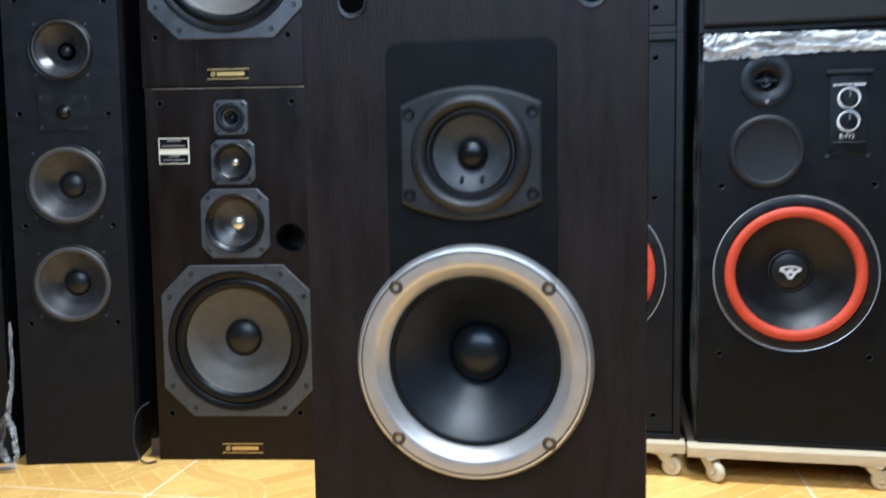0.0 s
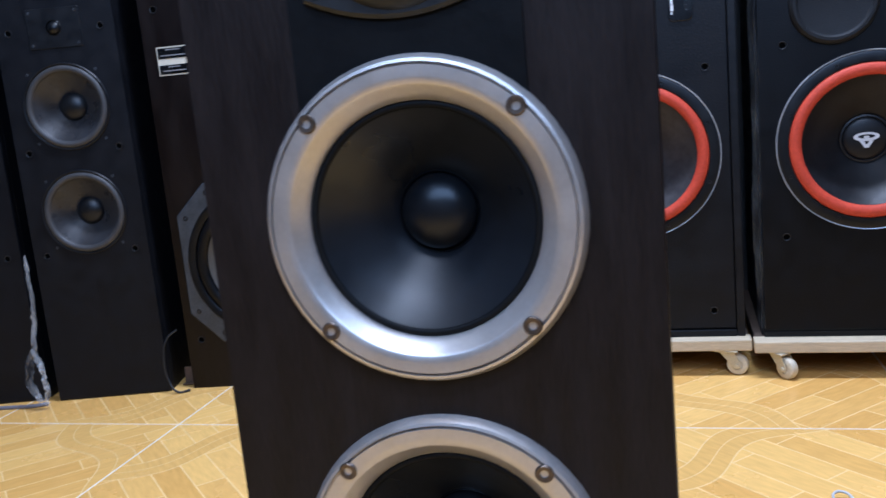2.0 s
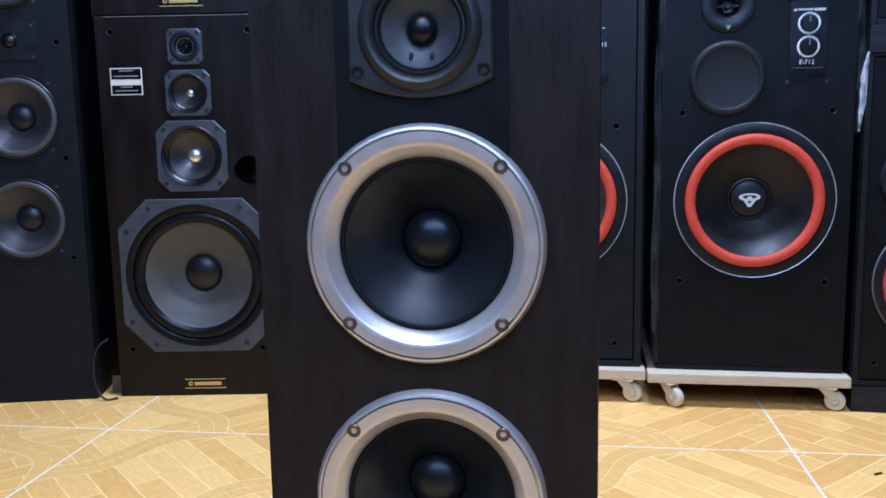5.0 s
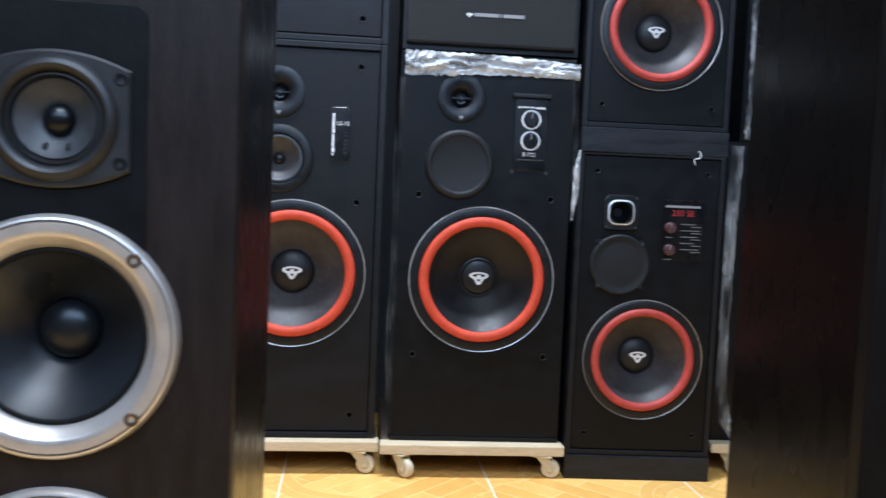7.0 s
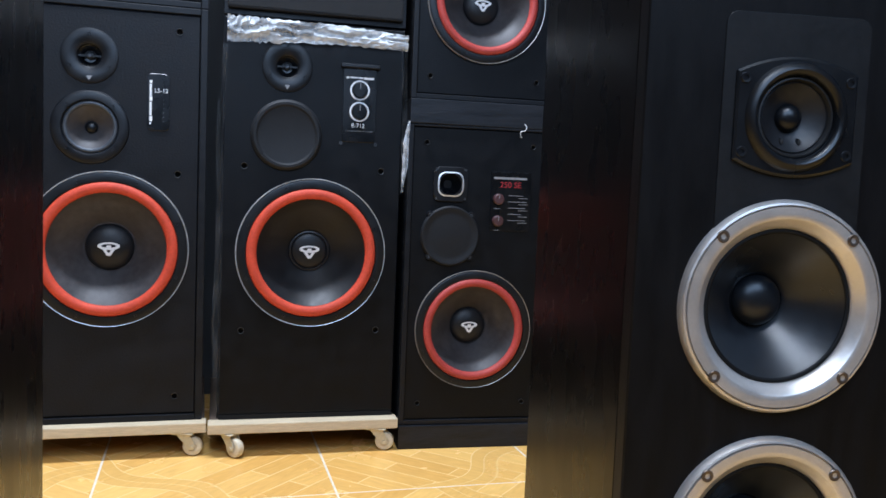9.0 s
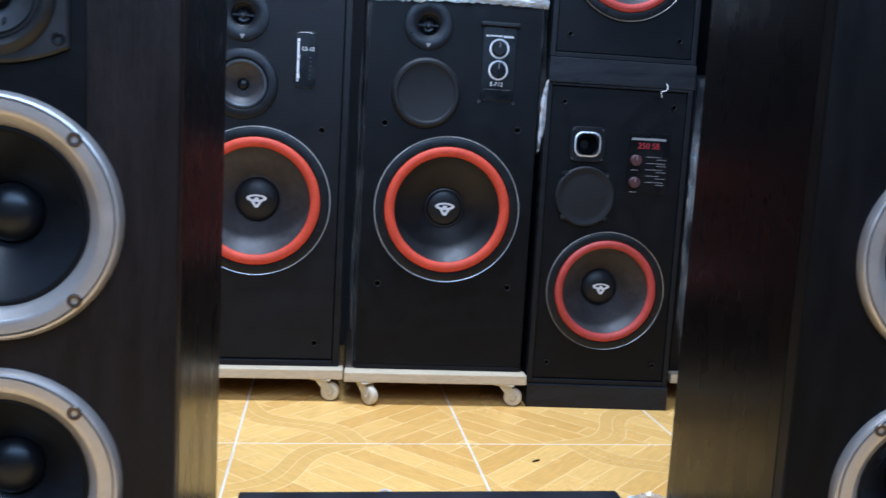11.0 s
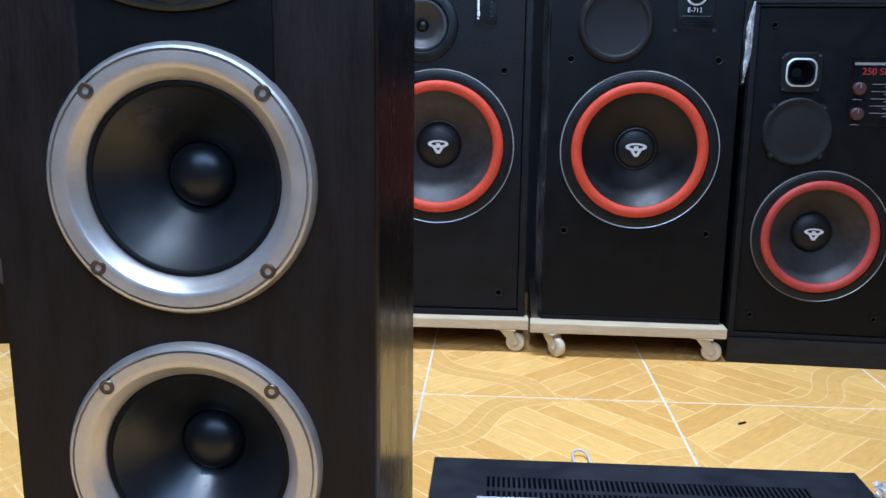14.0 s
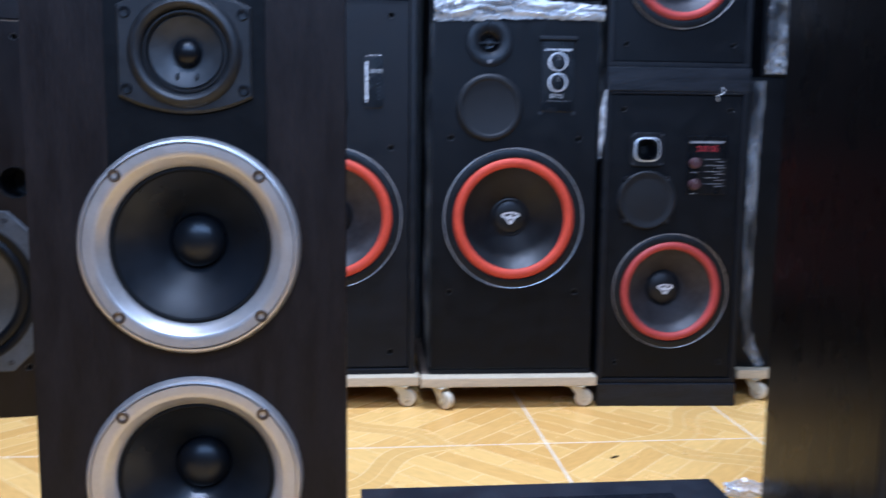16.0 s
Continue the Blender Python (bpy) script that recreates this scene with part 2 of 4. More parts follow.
    L.new(geo.outputs["Position"], dirt.inputs["Vector"])
    L.new(math_node("ADD", math_node("MULTIPLY", dirt.outputs[0], 0.25), 0.12), b.inputs["Roughness"])
    return m


TILE = tile_material()


# ---- mesh tools ----
def thing(name, m, label, category, group="", kind=""):
    ob = new(name)
    ob.matrix_basis = m
    return tagged(ob, label, category, group, kind)


def part(name, bm, mat, parent, label="", smooth=False):
    me = bpy.data.meshes.new(name)
    bmesh.ops.recalc_face_normals(bm, faces=bm.faces)
    if smooth:
        for f in bm.faces:
            f.smooth = True
        for e in bm.edges:
            if len(e.link_faces) == 2 and e.calc_face_angle(0) > 0.6:
                e.smooth = False
    bm.to_mesh(me)
    bm.free()
    me.materials.append(mat)
    ob = new(name, me)
    ob.parent = parent
    if label:
        ob["label"] = label
    return ob


def box(x0, x1, y0, y1, z0, z1, bevel=0.0, bm=None, seg=2):
    bm = bm or bmesh.new()
    made = bmesh.ops.create_cube(bm, size=1)
    bmesh.ops.transform(bm, matrix=Matrix.Translation(((x0 + x1) / 2, (y0 + y1) / 2, (z0 + z1) / 2)) @ Matrix.Diagonal((x1 - x0, y1 - y0, z1 - z0, 1)), verts=made["verts"])
    if bevel:
        edges = list({e for v in made["verts"] for e in v.link_edges})
        bmesh.ops.bevel(bm, geom=edges, offset=bevel, segments=seg, affect="EDGES", profile=0.6)
    return bm


def lathe(cx, cz, profile, seg=56, bm=None, squash=1.0):
    """Turns (radius, depth) pairs round the axis that runs into the front at (cx, cz)."""
    bm = bm or bmesh.new()
    rings = []
    for r, y in profile:
        if r < 1e-6:
            rings.append([bm.verts.new((cx, y, cz))])
        else:
            rings.append([bm.verts.new((cx + r * math.cos(i * math.tau / seg), y, cz + squash * r * math.sin(i * math.tau / seg))) for i in range(seg)])
    for a, b in zip(rings, rings[1:]):
        for i in range(seg):
            j = (i + 1) % seg
            q = [a[i % len(a)], a[j % len(a)], b[j % len(b)], b[i % len(b)]]
            q = [v for k, v in enumerate(q) if v not in q[:k]]
            if len(q) > 2:
                bm.faces.new(q)
    return bm


def plate(outline, y0, y1, holes=(), edge=0.0015, bm=None):
    """A plate between depths y0 (front) and y1, of any outline in (x, z), with round holes (cx, cz, r) through it."""
    bm = bm or bmesh.new()
    n = len(outline)
    mx, mz = sum(p[0] for p in outline) / n, sum(p[1] for p in outline) / n

    def ring(pts, y):
        return [bm.verts.new((x, y, z)) for x, z in pts]

    def inset(p):
        d = math.hypot(p[0] - mx, p[1] - mz)
        return (p[0] + (mx - p[0]) * edge * 1.4 / d, p[1] + (mz - p[1]) * edge * 1.4 / d)

    front = ring([inset(p) for p in outline], y0)
    mid = ring(outline, y0 + edge)
    back = ring(outline, y1)
    for a, b in ((front, mid), (mid, back)):
        for i in range(n):
            bm.faces.new((a[i], a[(i + 1) % n], b[(i + 1) % n], b[i]))
    loops = [front]
    for cx, cz, r in holes:
        pts = [(cx + r * math.cos(k * math.tau / 40), cz + r * math.sin(k * math.tau / 40)) for k in range(40)]
        a, b = ring(pts, y0), ring(pts, y1)
        for i in range(40):
            bm.faces.new((a[i], a[(i + 1) % 40], b[(i + 1) % 40], b[i]))
        loops.append(a)
    edges = []
    for lp in loops:
        for i in range(len(lp)):
            edges.append(bm.edges.get((lp[i], lp[(i + 1) % len(lp)])))
    bmesh.ops.triangle_fill(bm, use_beauty=True, edges=edges, normal=(0, -1, 0))
    return bm


def rect(x0, x1, z0, z1, r=0.0, seg=5, chamfer=False):
    if not r:
        return [(x0, z0), (x1, z0), (x1, z1), (x0, z1)]
    out = []
    for cx, cz, a0 in ((x1 - r, z0 + r, -90), (x1 - r, z1 - r, 0), (x0 + r, z1 - r, 90), (x0 + r, z0 + r, 180)):
        steps = (0, 90) if chamfer else [90 * k / seg for k in range(seg + 1)]
        for s in steps:
            a = radians(a0 + s)
            out.append((cx + r * math.cos(a), cz + r * math.sin(a)))
    return out


def carcass(root, w, z0, z1, depth, mat, y0=0.018, t=0.016, name="cabinet_body", label=""):
    """The open-fronted box of a loudspeaker, one hollow body with walls t thick."""
    bm = bmesh.new()
    h = w / 2

    def ring(q, y):
        return [bm.verts.new(v) for v in ((-h + q, y, z0 + q), (h - q, y, z0 + q), (h - q, y, z1 - q), (-h + q, y, z1 - q))]

    loops = [ring(t, depth - t), ring(t, y0), ring(0.0015, y0), ring(0, y0 + 0.0015), ring(0, depth - 0.002), ring(0.002, depth)]
    for a, b in zip(loops, loops[1:]):
        for k in range(4):
            bm.faces.new((a[k], a[(k + 1) % 4], b[(k + 1) % 4], b[k]))
    bm.faces.new(loops[0])
    bm.faces.new(loops[-1])
    return part(name, bm, mat, root, label)


def bolt(root, x, z, y, r=0.004, mat=None):
    return part("bolt", lathe(x, z, [(0, y + 0.0016), (r * 0.42, y + 0.0016), (r * 0.46, y - 0.0009), (r * 0.85, y - 0.0011), (r, y - 0.0003), (r, y + 0.002)], 16), mat or STEEL, root, smooth=True)


def socket(root, x, z, r=0.0075):
    """A grille socket: a raised collar round a flat black disc, the hole's shade as colour."""
    s = part("grille_socket", lathe(x, z, [(r * 0.76, 0.002), (r * 0.78, -0.0010), (r * 0.92, -0.0014), (r, 0.0005)], 20), COLLAR, root, smooth=True)
    part("hole_shade_disc", lathe(x, z, [(0, -0.0002), (r * 0.77, -0.0002)], 16), HOLE_SHADE, s)
    return s


def writing(text, size, mat, root, x, y, z, turn=0, name="model_text"):
    """Flat lettering with the built-in font, standing on the front at (x, z)."""
    cu = bpy.data.curves.new(name, "FONT")
    cu.body, cu.size, cu.align_x, cu.align_y, cu.extrude = text, size, "CENTER", "CENTER", 0.0003
    tmp = new(name + "_curve", cu)
    me = bpy.data.meshes.new_from_object(tmp)
    bpy.data.objects.remove(tmp)
    bpy.data.curves.remove(cu)
    me.transform(Matrix.Translation((x, y, z)) @ Matrix.Rotation(radians(turn), 4, "Y") @ Matrix.Rotation(radians(90), 4, "X"))
    me.materials.append(mat)
    ob = new(name, me)
    ob.parent = root
    return ob


def bar(root, x0, x1, z0, z1, mat, y=-0.0004, name="print_bar"):
    return part(name, box(x0, x1, y, y + 0.0008, z0, z1), mat, root)


def emblem(root, x, y, z, s):
    """A white badge on a dust cap: a flattened ring over a small wedge."""
    bm = bmesh.new()
    n = 24
    a = [bm.verts.new((x + s * math.cos(i * math.tau / n), y, z + 0.37 * s * math.sin(i * math.tau / n))) for i in range(n)]
    b = [bm.verts.new((x + 0.66 * s * math.cos(i * math.tau / n), y, z + (0.17 * math.sin(i * math.tau / n) + 0.02) * s)) for i in range(n)]
    for i in range(n):
        bm.faces.new((a[i], a[(i + 1) % n], b[(i + 1) % n], b[i]))
    for pts in ([(-0.60, -0.24), (-0.22, -0.32), (-0.06, -0.62), (-0.16, -0.92)], [(0.60, -0.24), (0.22, -0.32), (0.06, -0.62), (0.16, -0.92)],
                [(-0.16, -0.92), (-0.06, -0.62), (0.06, -0.62), (0.16, -0.92)], [(-0.2, 0.07), (0.2, 0.07), (0.24, -0.26), (-0.24, -0.26)]):
        bm.faces.new([bm.verts.new((x + s * p, y - 0.0003, z + s * q)) for p, q in pts])
    return part("emblem", bm, WHITE_PRINT, root, "white emblem")


def driver(root, name, x, z, label, frame_prof, frame_mat, surround, sur_mat, cone, cone_mat, cap, cap_mat):
    """A cone driver: frame, surround, cone and dust cap, each turned from its own profile."""
    f = part(name, lathe(x, z, frame_prof), frame_mat, root, label, True)
    part("surround", lathe(x, z, surround), sur_mat, f, "", True)
    part("cone", lathe(x, z, cone), cone_mat, f, "", True)
    part("dust_cap", lathe(x, z, cap, 32), cap_mat, f, "", True)
    return f


def roll(r0, r1, y, h, n=8):
    """A half-round roll between two radii, standing h out of depth y."""
    return [((r0 + r1) / 2 - (r1 - r0) / 2 * math.cos(math.pi * k / n), y - h * math.sin(math.pi * k / n)) for k in range(n + 1)]


def dome(r, y, h, n=8):
    return [(r * math.cos(math.pi / 2 * k / n), y - h * math.sin(math.pi / 2 * k / n)) for k in range(n)] + [(0, y - h)]


# ---- room ----
# the unseen south wall stands close and dark, to cut floor reflections in the fronts
ROOM = (-2.3, 2.6, -0.75, 2.42, 2.75)


def room():
    x0, x1, y0, y1, h = ROOM
    for name, b, mat in (("wall_north", (x0 - 0.12, x1 + 0.12, y1, y1 + 0.12, 0, h), WALL), 
                         ("wall_west", (x0 - 0.12, x0, y0, y1, 0, h), WALL), ("wall_east", (x1, x1 + 0.12, y0, y1, 0, h), WALL), ("ceiling", (x0 - 0.12, x1 + 0.12, y0 - 0.12, y1 + 0.12, h, h + 0.1), CEIL)):
        tagged(part(name, box(*b), mat, None), "plain painted " + name.split("_")[0] + " of the shop room", name.split("_")[0], kind="structure")
    wx0, wx1, wz0, wz1 = ADDED_WINDOW
    bm = box(x0 - 0.12, wx0, y0 - 0.12, y0, 0, h)
    box(wx1, x1 + 0.12, y0 - 0.12, y0, 0, h, 0, bm)
    box(wx0, wx1, y0 - 0.12, y0, 0, wz0, 0, bm)
    box(wx0, wx1, y0 - 0.12, y0, wz1, h, 0, bm)
    tagged(part("wall_south", bm, WALL, None), "plain painted unseen wall with an added window opening", "wall", kind="structure")
    # unseen window, added only to hold the fill light
    win = tagged(new("window_1"), "added unseen window opening with a pale frame, for blue fill light", "window", kind="structure")
    bm = bmesh.new()
    for b in ((wx0, wx0 + 0.04, wz0, wz1), (wx1 - 0.04, wx1, wz0, wz1), (wx0 + 0.04, wx1 - 0.04, wz0, wz0 + 0.04), (wx0 + 0.04, wx1 - 0.04, wz1 - 0.04, wz1)):
        box(b[0], b[1], y0 - 0.09, y0 - 0.05, b[2], b[3], 0.003, bm)
    part("added_window_frame", bm, CEIL, win)
    for k, (x, y) in enumerate(LAMPS):
        lamp = thing("ceiling_light", pose(x, y, h), "white fluorescent batten on the ceiling", "ceiling light", "ceiling lights")
        part("housing", box(-0.62, 0.62, -0.05, 0.05, -0.045, -0.001, 0.004), CEIL, lamp)
        tube = bmesh.new()
        bmesh.ops.create_cone(tube, cap_ends=True, segments=16, radius1=0.015, radius2=0.015, depth=1.18, matrix=pose(0, 0, -0.068, 0, 90, 0))
        part("tube", tube, GLOW, lamp)


def glow_material():
    m = bpy.data.materials.new("lamp_tube")
    m.use_nodes = True
    b = m.node_tree.nodes["Principled BSDF"]
    b.inputs["Emission Color"].default_value = (0.86, 0.94, 1.0, 1)
    b.inputs["Emission Strength"].default_value = 6
    return m


GLOW = glow_material()
room()


# ---- silver-ringed tower loudspeakers in front ----
def silver_tower(m, tone, ash, field_mat, mid_mat, mid_cone):
    t = thing("tower_speaker", m, tone + " ash tower loudspeaker with two silver-ringed woofers", "loudspeaker", "silver-ringed towers")
    W, H, D = 0.225, 0.93, 0.29
    h = W / 2
    woofers = (0.526, 0.350)
    part("baffle", plate(rect(-h, h, 0.0, H), 0, 0.018, [(0, z, 0.0640) for z in woofers] + [(0, 0.664, 0.036)], 0.0025), ash, t)
    carcass(t, W, 0.0, H, D, ASH_SIDE_SHADED)
    field = [(-0.0555, 0.566)] + [(0.070 * math.cos(radians(a)), 0.526 + 0.070 * math.sin(radians(a))) for a in range(142, 37, -8)] + [(0.0555, 0.566)]
    field += [p for p in rect(-0.0555, 0.0555, 0.5, 0.737, 0.009) if p[1] > 0.6]
    part("unfaded_panel", plate(field, -0.0010, 0.0004, [(0, 0.664, 0.036)], 0.0003), field_mat, t, "black unfaded field round the midrange driver")
    for z in woofers:
        f = driver(t, "woofer", 0, z, "woofer with a silver metal ring and glossy black cone",
                   [(0.0575, 0.008), (0.0576, 0.0026), (0.0582, 0.0012), (0.0606, -0.0012), (0.0636, -0.0042), (0.0648, -0.0054), (0.0656, -0.0060), (0.0690, -0.0062), (0.0738, -0.0062), (0.0741, -0.0030), (0.0750, -0.0030), (0.0753, -0.0060), (0.0768, -0.0055), (0.0782, -0.0036), (0.0792, -0.0008), (0.0794, 0.001)], SILVER,
                   roll(0.0540, 0.0578, 0.0036, 0.0014, 6), BLACK_RUBBER,
                   [(0.0545, 0.0030), (0.0532, 0.0046), (0.0420, 0.0152), (0.0310, 0.0262), (0.0192, 0.0385)], POLY,
                   dome(0.0200, 0.0372, 0.0135, 10), DOME)
        part("cap_bead", lathe(0, z, [(0.0200, 0.0368), (0.0205, 0.0357), (0.0212, 0.0352), (0.0218, 0.0358)], 40), SATIN, f, "glossy glue bead", True)
        for sx in (-1, 1):
            for sz in (-1, 1):
                bolt(f, sx * 0.0502, z + sz * 0.051, -0.0062, 0.0047)
    zc = 0.664
    # midrange: flat sides, arched top and bottom
    out = []
    for k in range(13):
        x = 0.0462 - 0.0924 * k / 12
        out.append((x, zc + 0.0315 + 0.0115 * (1 - (x / 0.0462) ** 2)))
    out = out + [(-x, 2 * zc - z) for x, z in out]
    f = part("midrange_driver", plate(out[::-1], -0.0042, 0.001, [(0, zc, 0.0360)], 0.0014), mid_mat, t, "black midrange driver with arched frame")
    part("frame_ring", lathe(0, zc, [(0.0290, 0.004), (0.0293, -0.0040), (0.0302, -0.0062), (0.0318, -0.0080), (0.0338, -0.0088), (0.0358, -0.0082), (0.0378, -0.0064), (0.0394, -0.0044), (0.0400, -0.0030)]), mid_mat, f, "", True)
    part("surround", lathe(0, zc, [(0.0296, -0.0010), (0.0286, -0.0032), (0.0274, -0.0034), (0.0263, -0.0016), (0.0256, 0.0006), (0.0250, 0.0010)]), RUBBER, f, "", True)
    part("cone", lathe(0, zc, [(0.0254, -0.0002), (0.0248, -0.0008), (0.0241, 0.0002), (0.0150, 0.0052), (0.0090, 0.0088)]), mid_cone, f, "", True)
    part("dust_cap", lathe(0, zc, dome(0.0102, 0.0082, 0.0076), 28), SATIN, f, "", True)
    for sx in (-1, 1):
        part("tinsel_lead", lathe(sx * 0.0068, zc - 0.0172, [(0, 0.0012), (0.0012, 0.0014), (0.0019, 0.0050)], 12, squash=1.7), RUBBER, f)
        for sz in (-1, 1):
            bolt(f, sx * 0.0402, zc + sz * 0.0262, -0.0042, 0.0041, BLACK)
    for sx in (-1, 1):
        socket(t, sx * 0.0775, 0.764, 0.0105)
        socket(t, sx * 0.0775, 0.12, 0.0105)
    return t


A_POSE = pose(0.1155, 0.643, 0, 0, 0, -4)
silver_tower(A_POSE, "faded dark brown", ASH, UNFADED, MID_FRAME, HAZY_CONE)
# second tower: the weaker light there is put into its darker front
silver_tower(pose(0.767, 0.558, 0, 0, 0, -13.2), "shade-darkened", ASH_SHADED, FIELD_GREY, SATIN, PAPER_DARK)


# ---- three-way cabinets with red-edged woofers ----
def red_woofer(root, z, R, cone_mat, red_mat, cap_r, x=0.0, rim=None, bulge=0.4):
    k = R / 0.16
    f = driver(root, "woofer", x, z, "large woofer with red foam surround",
               [(0.1385 * k, 0.004), (0.139 * k, -0.004), (0.1400 * k, -0.0062), (0.1545 * k, -0.0072), (0.1570 * k, -0.0062), (0.1590 * k, -0.0030), (0.1594 * k, 0.001)], BLACK,
               roll(0.1165 * k, 0.1392 * k, -0.0010, 0.0095), red_mat,
               [(0.1170 * k, -0.0010), (0.1150 * k, 0.0020), (0.090 * k, 0.0230), (0.060 * k, 0.0460), (cap_r * 0.95, 0.0620)], cone_mat,
               dome(cap_r, 0.0560, cap_r * bulge), PAPER_DARK)
    part("rim", lathe(x, z, [(0.1584 * k, 0.0005), (0.1588 * k, -0.0036), (0.1602 * k, -0.0042), (0.1610 * k, 0.0005)], 64), rim or CREAM_RIM, f, "thin pale rim", True)
    part("cap_seam", lathe(x, z, [(cap_r * 1.02, 0.0560), (cap_r * 1.06, 0.0546), (cap_r * 1.14, 0.0556), (cap_r * 1.18, 0.0535)], 40), cone_mat, f, "", True)
    emblem(f, x, 0.0560 - cap_r * bulge - 0.0030, z + 0.004, 0.0222 * k ** 0.8)
    for i in range(8):
        a = math.tau * (i + 0.5) / 8
        bolt(f, x + 0.1475 * k * math.cos(a), z + 0.1475 * k * math.sin(a), -0.0068, 0.0034, BLACK)
    return f


CREAM_RIM = material("pale_rim", (0.62, 0.65, 0.69), 0.4, metal=0.5, vary=0.2, scale=40)


def tweeter_disc(root, x, z, r):
    f = part("tweeter", lathe(x, z, [(r * 0.40, 0.006), (r * 0.43, -0.001), (r * 0.50, -0.0034), (r * 0.93, -0.0044), (r, -0.0030), (r * 1.005, 0.001)], 48), BLACK, root, "round black horn tweeter", True)
    part("throat", lathe(x, z, [(r * 0.42, 0.004), (r * 0.30, 0.010), (r * 0.22, 0.016), (0, 0.017)], 32), SATIN, f, "", True)
    part("phase_plug", lathe(x, z, [(r * 0.13, 0.016), (r * 0.10, 0.006), (r * 0.05, 0.003), (0, 0.0028)], 20), GREY_FRAME, f, "", True)
    bmv = box(x - r * 0.40, x + r * 0.40, 0.005, 0.008, z - r * 0.035, z + r * 0.035)
    part("strut", bmv, BLACK, f)
    for a in (90, 210, 330):
        bolt(f, x + r * 0.78 * math.cos(radians(a)), z + r * 0.78 * math.sin(radians(a)), -0.0044, 0.0032, BLACK)
    bm = bmesh.new()
    bm.faces.new([bm.verts.new((x + p * r * 0.11, -0.0052, z - r * 0.80 + q * r * 0.11)) for p, q in ((-1, 0.6), (1, 0.6), (0, -1))])
    part("small_mark", bm, GREY_PRINT, f)
    return f


def cart(m, w, d):
    """A low board on four castors."""
    c = thing("dolly_board", m, "pale wooden dolly board on four white castors under a loudspeaker", "dolly", "dolly boards")
    part("front_plank", box(-w / 2, w / 2, -0.026, 0.016, 0.052, 0.074, 0.0025), PLANK, c)
    # deck behind the pale plank, darkened to stop bounce onto the floor below
    part("deck", box(-w / 2 + 0.003, w / 2 - 0.003, 0.0165, d, 0.052, 0.0738, 0.0025), SHADE_BOARD, c, "deck board darkened to deepen the shade under the dolly")
    for sx, sy, swing in ((-1, -0.006, -48), (1, -0.006, -14), (-1, d - 0.045, 25), (1, d - 0.045, -30)):
        x = sx * (w / 2 - 0.045)

        def swivel(bm):
            bmesh.ops.rotate(bm, cent=(x, sy, 0), matrix=Matrix.Rotation(radians(swing), 3, "Z"), verts=bm.verts)
            return bm

        bm = box(x - 0.022, x + 0.022, sy - 0.019, sy + 0.019, 0.0485, 0.0515, 0.001)
        for side in (-1, 1):
            vs = [(x - 0.015, 0.049), (x + 0.014, 0.049), (x + 0.026, 0.026), (x + 0.024, 0.015), (x + 0.014, 0.015), (x + 0.002, 0.030)]
            f0 = [bm.verts.new((p, sy + side * 0.0125, q)) for p, q in vs]
            f1 = [bm.verts.new((p, sy + side * 0.0105, q)) for p, q in vs]
            bm.faces.new(f0)
            bm.faces.new(f1[::-1])
            for i in range(6):
                bm.faces.new((f0[i], f0[(i + 1) % 6], f1[(i + 1) % 6], f1[i]))
        k = part("castor", swivel(bm), BRACKET, c)
        prof = [(0, -0.0070), (0.008, -0.0070), (0.010, -0.0085), (0.0165, -0.0085), (0.0195, -0.007), (0.0208, -0.003), (0.0208, 0.003), (0.0195, 0.007), (0.0165, 0.0085), (0.010, 0.0085), (0.008, 0.0070), (0, 0.0070)]
        part("wheel", swivel(lathe(x + 0.019, 0.0210, [(r, y + sy) for r, y in prof], 28)), NYLON, k, "", True)
        part("axle", swivel(lathe(x + 0.019, 0.0210, [(0, sy - 0.0150), (0.004, sy - 0.0146), (0.0045, sy - 0.0125)], 12)), BRACKET, k)
    return c


